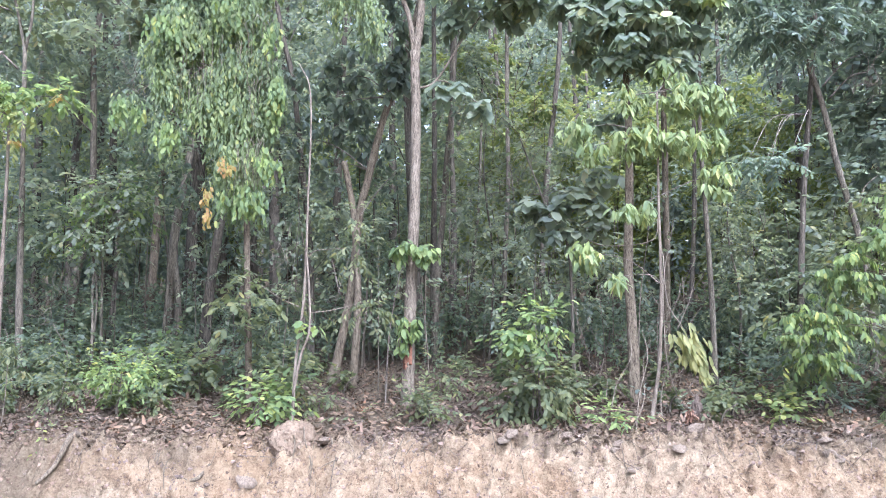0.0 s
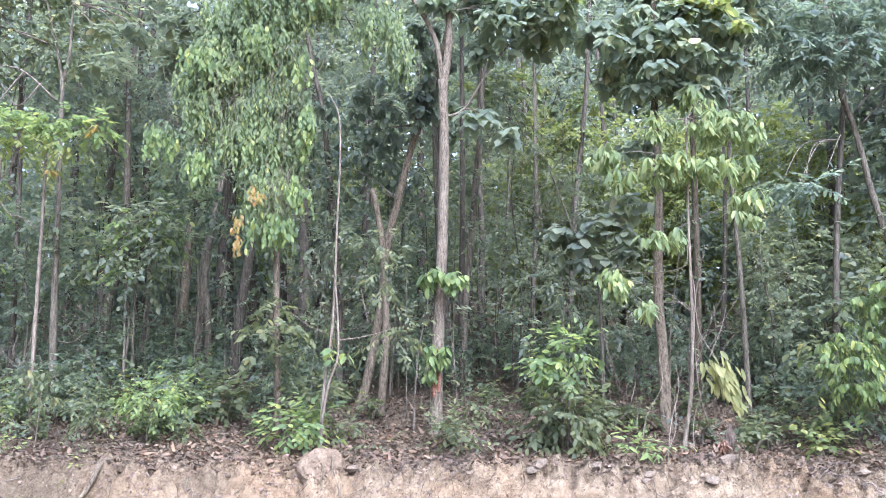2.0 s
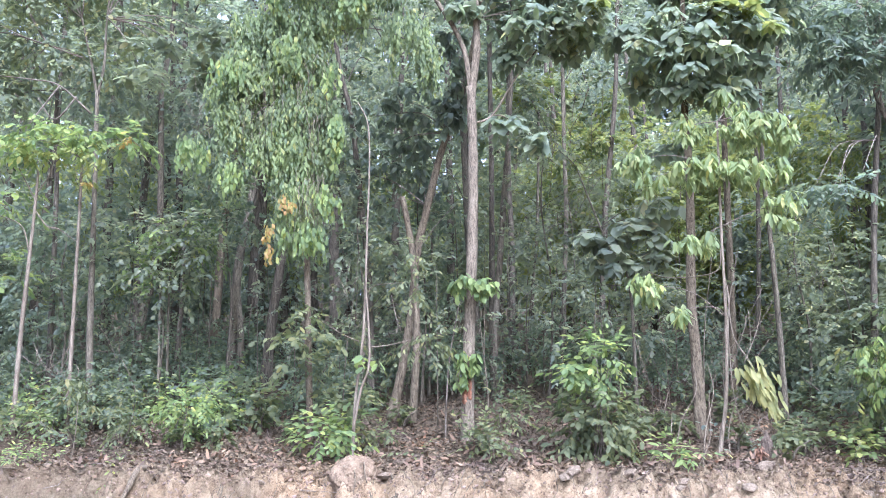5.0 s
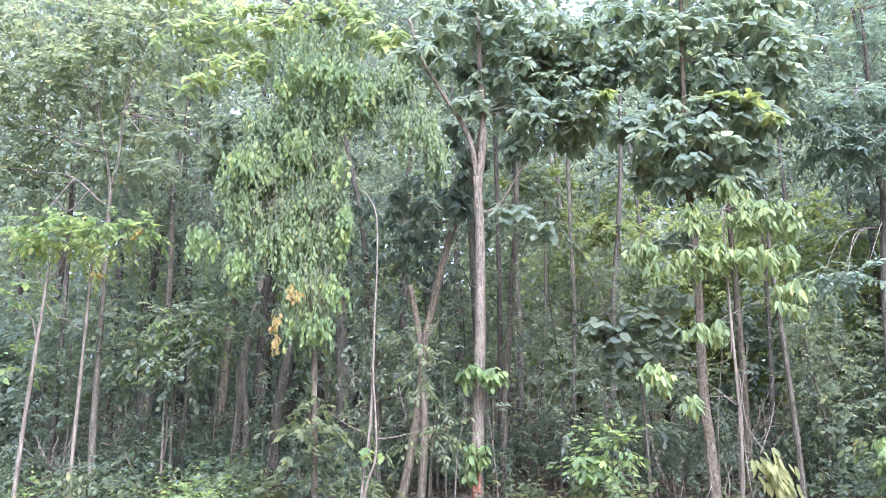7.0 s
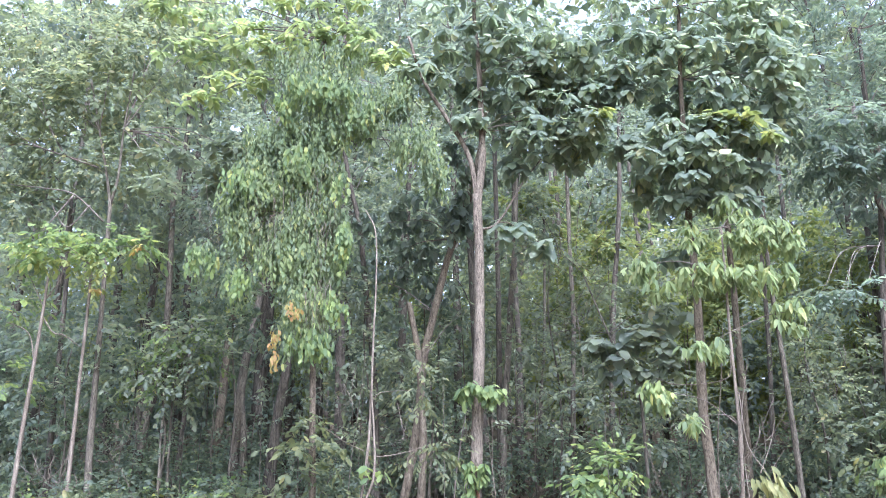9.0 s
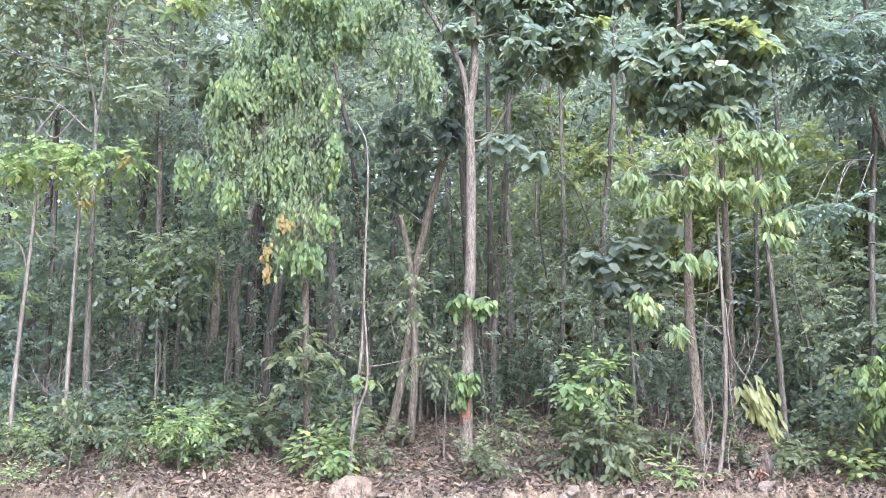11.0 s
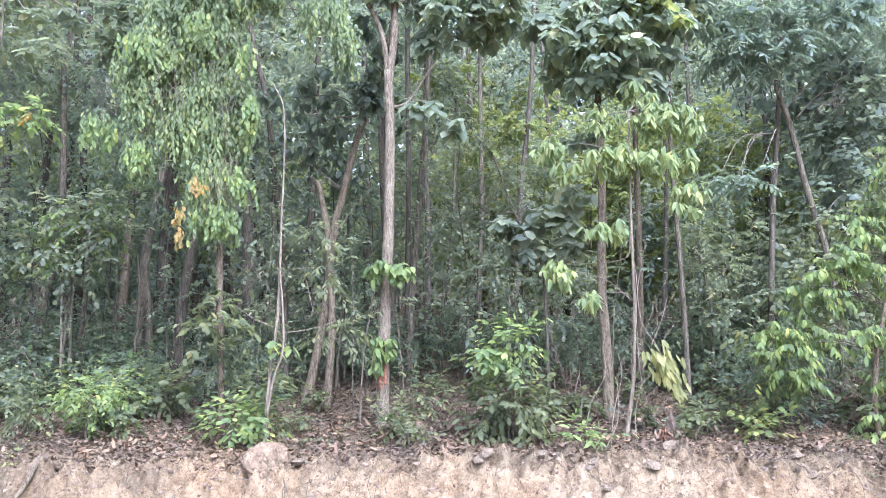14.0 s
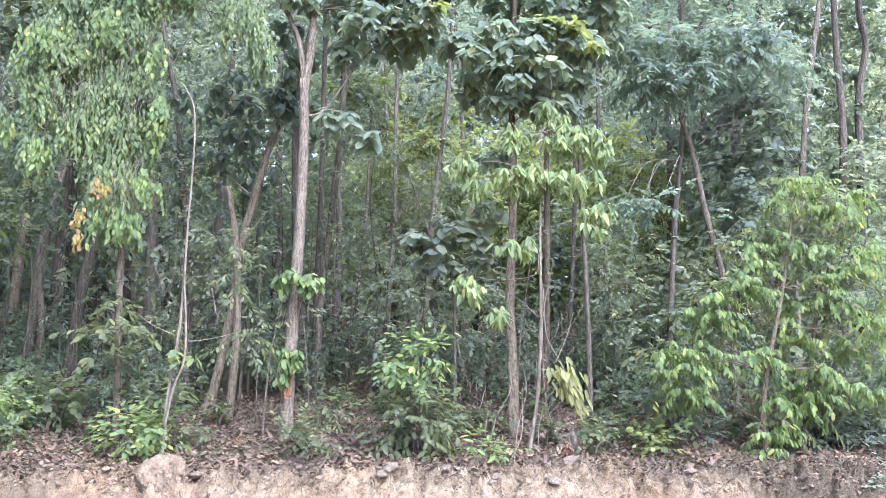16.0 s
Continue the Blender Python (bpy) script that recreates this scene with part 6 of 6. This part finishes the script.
root([on_ground((-4.79, 10.90, 0.96)[0], 11.1, .02), on_ground((-4.83, 10.70, 0.78)[0], 10.8, .04), on_ground((-4.90, 10.50, 0.58)[0], 10.55, .05), on_ground((-5.02, 10.40, 0.41)[0], 10.35, .05)], .055)
root([on_ground((-2.97, 10.70, 0.74)[0], 10.75, .03), on_ground((-3.13, 10.60, 0.62)[0], 10.6, .04), on_ground((-3.31, 10.40, 0.48)[0], 10.45, .04)], .036)

# ---- the wood behind ----
def wood_tree(h, w, low, mat, bark, n, size, label):
    """A background tree built at the origin."""
    t = base_at("forest_tree", (0, 0, 0), label, "tree", "trees of the wood behind")
    pts = [(0, 0, -.1), (RNG.normal() * .1, RNG.normal() * .1, h * .35), (RNG.normal() * .25, RNG.normal() * .25, h * .7), (RNG.normal() * .4, RNG.normal() * .4, h)]
    limb("trunk", t, pts, .05 + h * .005, .02, bark, 8, flare=.2)
    lv = Leaves()
    for i in range(n):
        z = low + (h + .3 - low) * (i + RNG.random()) / n
        a = RNG.random() * 6.28
        k = math.sin(math.pi * min(1, max(.12, (z - low) / (h - low + .6)))) ** .6
        c = np.array([math.cos(a) * w * k * .7, math.sin(a) * w * k * .7, z])
        s, o = blob_sites(c, (w * .42, w * .42, .42), 22)
        sprays(lv, s, o, size, ratio=.6, per=7, length=.45)
        if i % 2 == 0:
            limb("branch", t, [(c[0] * .1, c[1] * .1, z - w * .5), tuple(c * np.array([.6, .6, 1]) - np.array([0, 0, .1])), tuple(c)], .02, .008, bark, 5)
    crown(t, lv, mat, fine="blunt")
    return t


def sapling(h, w, mat, n, size, label):
    t = base_at("forest_sapling", (0, 0, 0), label, "tree", "saplings of the wood behind")
    limb("trunk", t, [(0, 0, -.1), (RNG.normal() * .1, RNG.normal() * .1, h * .5), (RNG.normal() * .2, RNG.normal() * .2, h)], .025, .008, BARK_GREY, 6)
    lv = Leaves()
    for i in range(n):
        z = h * (.25 + .8 * (i + RNG.random()) / n)
        a = RNG.random() * 6.28
        s, o = blob_sites((math.cos(a) * w * .6, math.sin(a) * w * .6, z), (w * .5, w * .5, .25), 11)
        sprays(lv, s, o, size, ratio=.62, per=7, length=min(.35, h * .4), down=.2, flat=.75)
    crown(t, lv, mat, fine="blunt")
    return t


WOOD = [wood_tree(15.5, 2.2, 4.6, LEAF_DARK, BARK_DARK, 18, .15, "tall dark-leaved forest tree with a slim trunk"), wood_tree(17, 2.4, 5.6, LEAF_MID, BARK_DARK, 19, .15, "tall green forest tree with a dark trunk"),
        wood_tree(12.5, 2.0, 3.4, LEAF_CANOPY, BARK_DARK, 14, .17, "lighter green forest tree with a slim trunk"), wood_tree(14, 2.1, 3.8, LEAF_MID, BARK_DARK, 16, .17, "green forest tree with a dark trunk")]
YOUNG = [sapling(4.2, 1.0, LEAF_DARK, 16, .16, "dark leafy sapling in the undergrowth"), sapling(3.2, .9, LEAF_MID, 13, .15, "green leafy sapling in the undergrowth"),
         sapling(5.6, 1.1, LEAF_MID, 20, .15, "tall leafy sapling in the undergrowth"), sapling(6.2, 1.3, LEAF_LIME, 22, .16, "yellow-green sapling with sunlight put into its leaf colour"), sapling(1.1, .7, LEAF_SHADED, 8, .1, "low green bush of the undergrowth"),
         sapling(.8, .6, LEAF_SHADED, 6, .1, "low green bush of the undergrowth")]


def scatter(kinds, rows, jitter, clear=(), shade=False, low=()):
    """Rows of copies across the slope; clear: stretches (from y, to y, from x/y, to x/y) left open."""
    first = set()
    for y, step, pick in rows:
        x = -0.74 * y - 1 + RNG.random() * step
        while x < 0.82 * y + 1:
            k = kinds[pick[int(RNG.integers(0, len(pick)))]]
            px, py = x + RNG.normal() * jitter, y + RNG.normal() * jitter
            if shade and px < -1 and k in kinds[1:3] and RNG.random() < .6:   # darker-leaved kind on one side, putting the shade there into leaf colour
                k = kinds[0]
            elif shade and px > 0 and k == kinds[0] and RNG.random() < .7:
                k = kinds[2]
            x += step * (0.7 + 0.6 * RNG.random())
            if any(a < py < b and c < px / py < d for a, b, c, d in clear):
                continue
            if low and k not in low and py < 19.6 and -.56 < px / py < .37:   # the trunks stand free here, over low growth
                k = low[0]
            m = pose(px, py, ground_z(px, py), RNG.normal() * 2, RNG.normal() * 2, RNG.random() * 360)
            if k.name not in first:
                first.add(k.name)
                k.matrix_basis = m
            else:
                copy_thing(k, m)


scatter(WOOD, [(19.5, 3.6, (0, 1, 3)), (23, 3.4, (0, 1, 2, 3)), (27.5, 3.6, (0, 1, 2)), (33, 3.6, (1, 2, 3)), (40, 4, (1, 2, 3))], .6, ((0, 30, .10, .17), (0, 30, .22, .34), (0, 30, .40, .50)))
# trees added on both sides to close and darken the stand
for q, y in ((-.50, 20.5), (-.41, 21.5), (-.30, 20.8), (-.23, 22), (-.6, 20.2), (-.46, 23.5), (-.14, 21.6), (.46, 20.5), (.55, 21), (.5, 22.5), (.6, 19.8), (.42, 22)):
    copy_thing(WOOD[0], pose(q * y, y, ground_z(q * y, y), 0, 0, 80 * q * y))
scatter(YOUNG, [(13.8, 2.2, (4, 5, 5)), (14.9, 1.3, (4, 5, 4)), (16, 1.1, (4, 4, 4, 1)), (17.4, 1.3, (4, 4, 1, 0)), (18.4, .9, (4, 4, 1)), (19.2, 1.5, (0, 1, 2)), (21.5, 1.5, (0, 1, 2)), (24, 1.7, (0, 2, 3)), (27.5, 1.8, (0, 2, 3)), (31, 2.2, (2, 3, 0)), (35, 2.4, (2, 3, 3))], .4, ((0, 15.6, -.17, .36), (0, 15.9, -.14, .06)), True, YOUNG[4:])
LIGHT_BUSH = sapling(.7, .5, LEAF_BRIGHT, 5, .1, "low light green bush of the forest edge")
LIGHT_BUSH.matrix_basis = pose(*on_ground(-5.2, 12.9))
for i in range(9):   # low growth fills the foot of the stand
    y = RNG.uniform(13.3, 15.4)
    x = RNG.uniform(-.64, -.2) * y
    copy_thing(LIGHT_BUSH if i % 2 == 0 else YOUNG[5], pose(x, y, ground_z(x, y) - .1, 0, 0, RNG.random() * 360))


for i in range(12):   # and closes it past the bushy tree
    y = RNG.uniform(12.6, 16)
    x = RNG.uniform(.62, .84) * y
    copy_thing(YOUNG[4 + i % 2], pose(x, y, ground_z(x, y) - .05, 0, 0, RNG.random() * 360))


LEAF_FAR = leaf_mat("leaf_far", (0.054, 0.090, 0.036), (0.108, 0.162, 0.054), (0.189, 0.239, 0.078), through_light=0.5)


HERB = sapling(.3, .14, LEAF_SHRUB, 3, .085, "small green herb on the forest floor")
HERB["group"] = "herbs on the forest floor"
HERB.matrix_basis = pose(*on_ground(1.2, 12.6))
for i in range(44):
    y = RNG.uniform(11.7, 15.8)
    x = RNG.uniform(-.6, .64) * y
    copy_thing(HERB, pose(*on_ground(x, y), 0, 0, RNG.random() * 360))


def far_woods():
    """The wood goes on up the slope: masses of leaves with no trees to be told apart."""
    lv = Leaves()
    for i in range(640):
        y = RNG.uniform(42, 58)
        x = RNG.uniform(-0.8 * y, 0.85 * y)
        c = np.array([x, y, ground_z(x, y) + 28 * RNG.random() ** 1.15 + .5])
        s, o = blob_sites(c, (2.6, 2.0, 1.8), 36)
        sprays(lv, s, o, .75, ratio=.55, per=5, length=1.1, flat=.1)
    tagged(new("far_woods", lv.mesh("far_woods", LEAF_FAR, fine="far")), "dense green wood continuing up the slope", "woods", kind="stuff")


far_woods()

# the stand thins out on one side; lime leaf colour stands in for sunlight
for i in range(14):
    y = RNG.uniform(21, 31)
    x = RNG.uniform(0.05 * y, 0.48 * y)
    copy_thing(YOUNG[3], pose(x, y, ground_z(x, y), 0, 0, RNG.random() * 360))
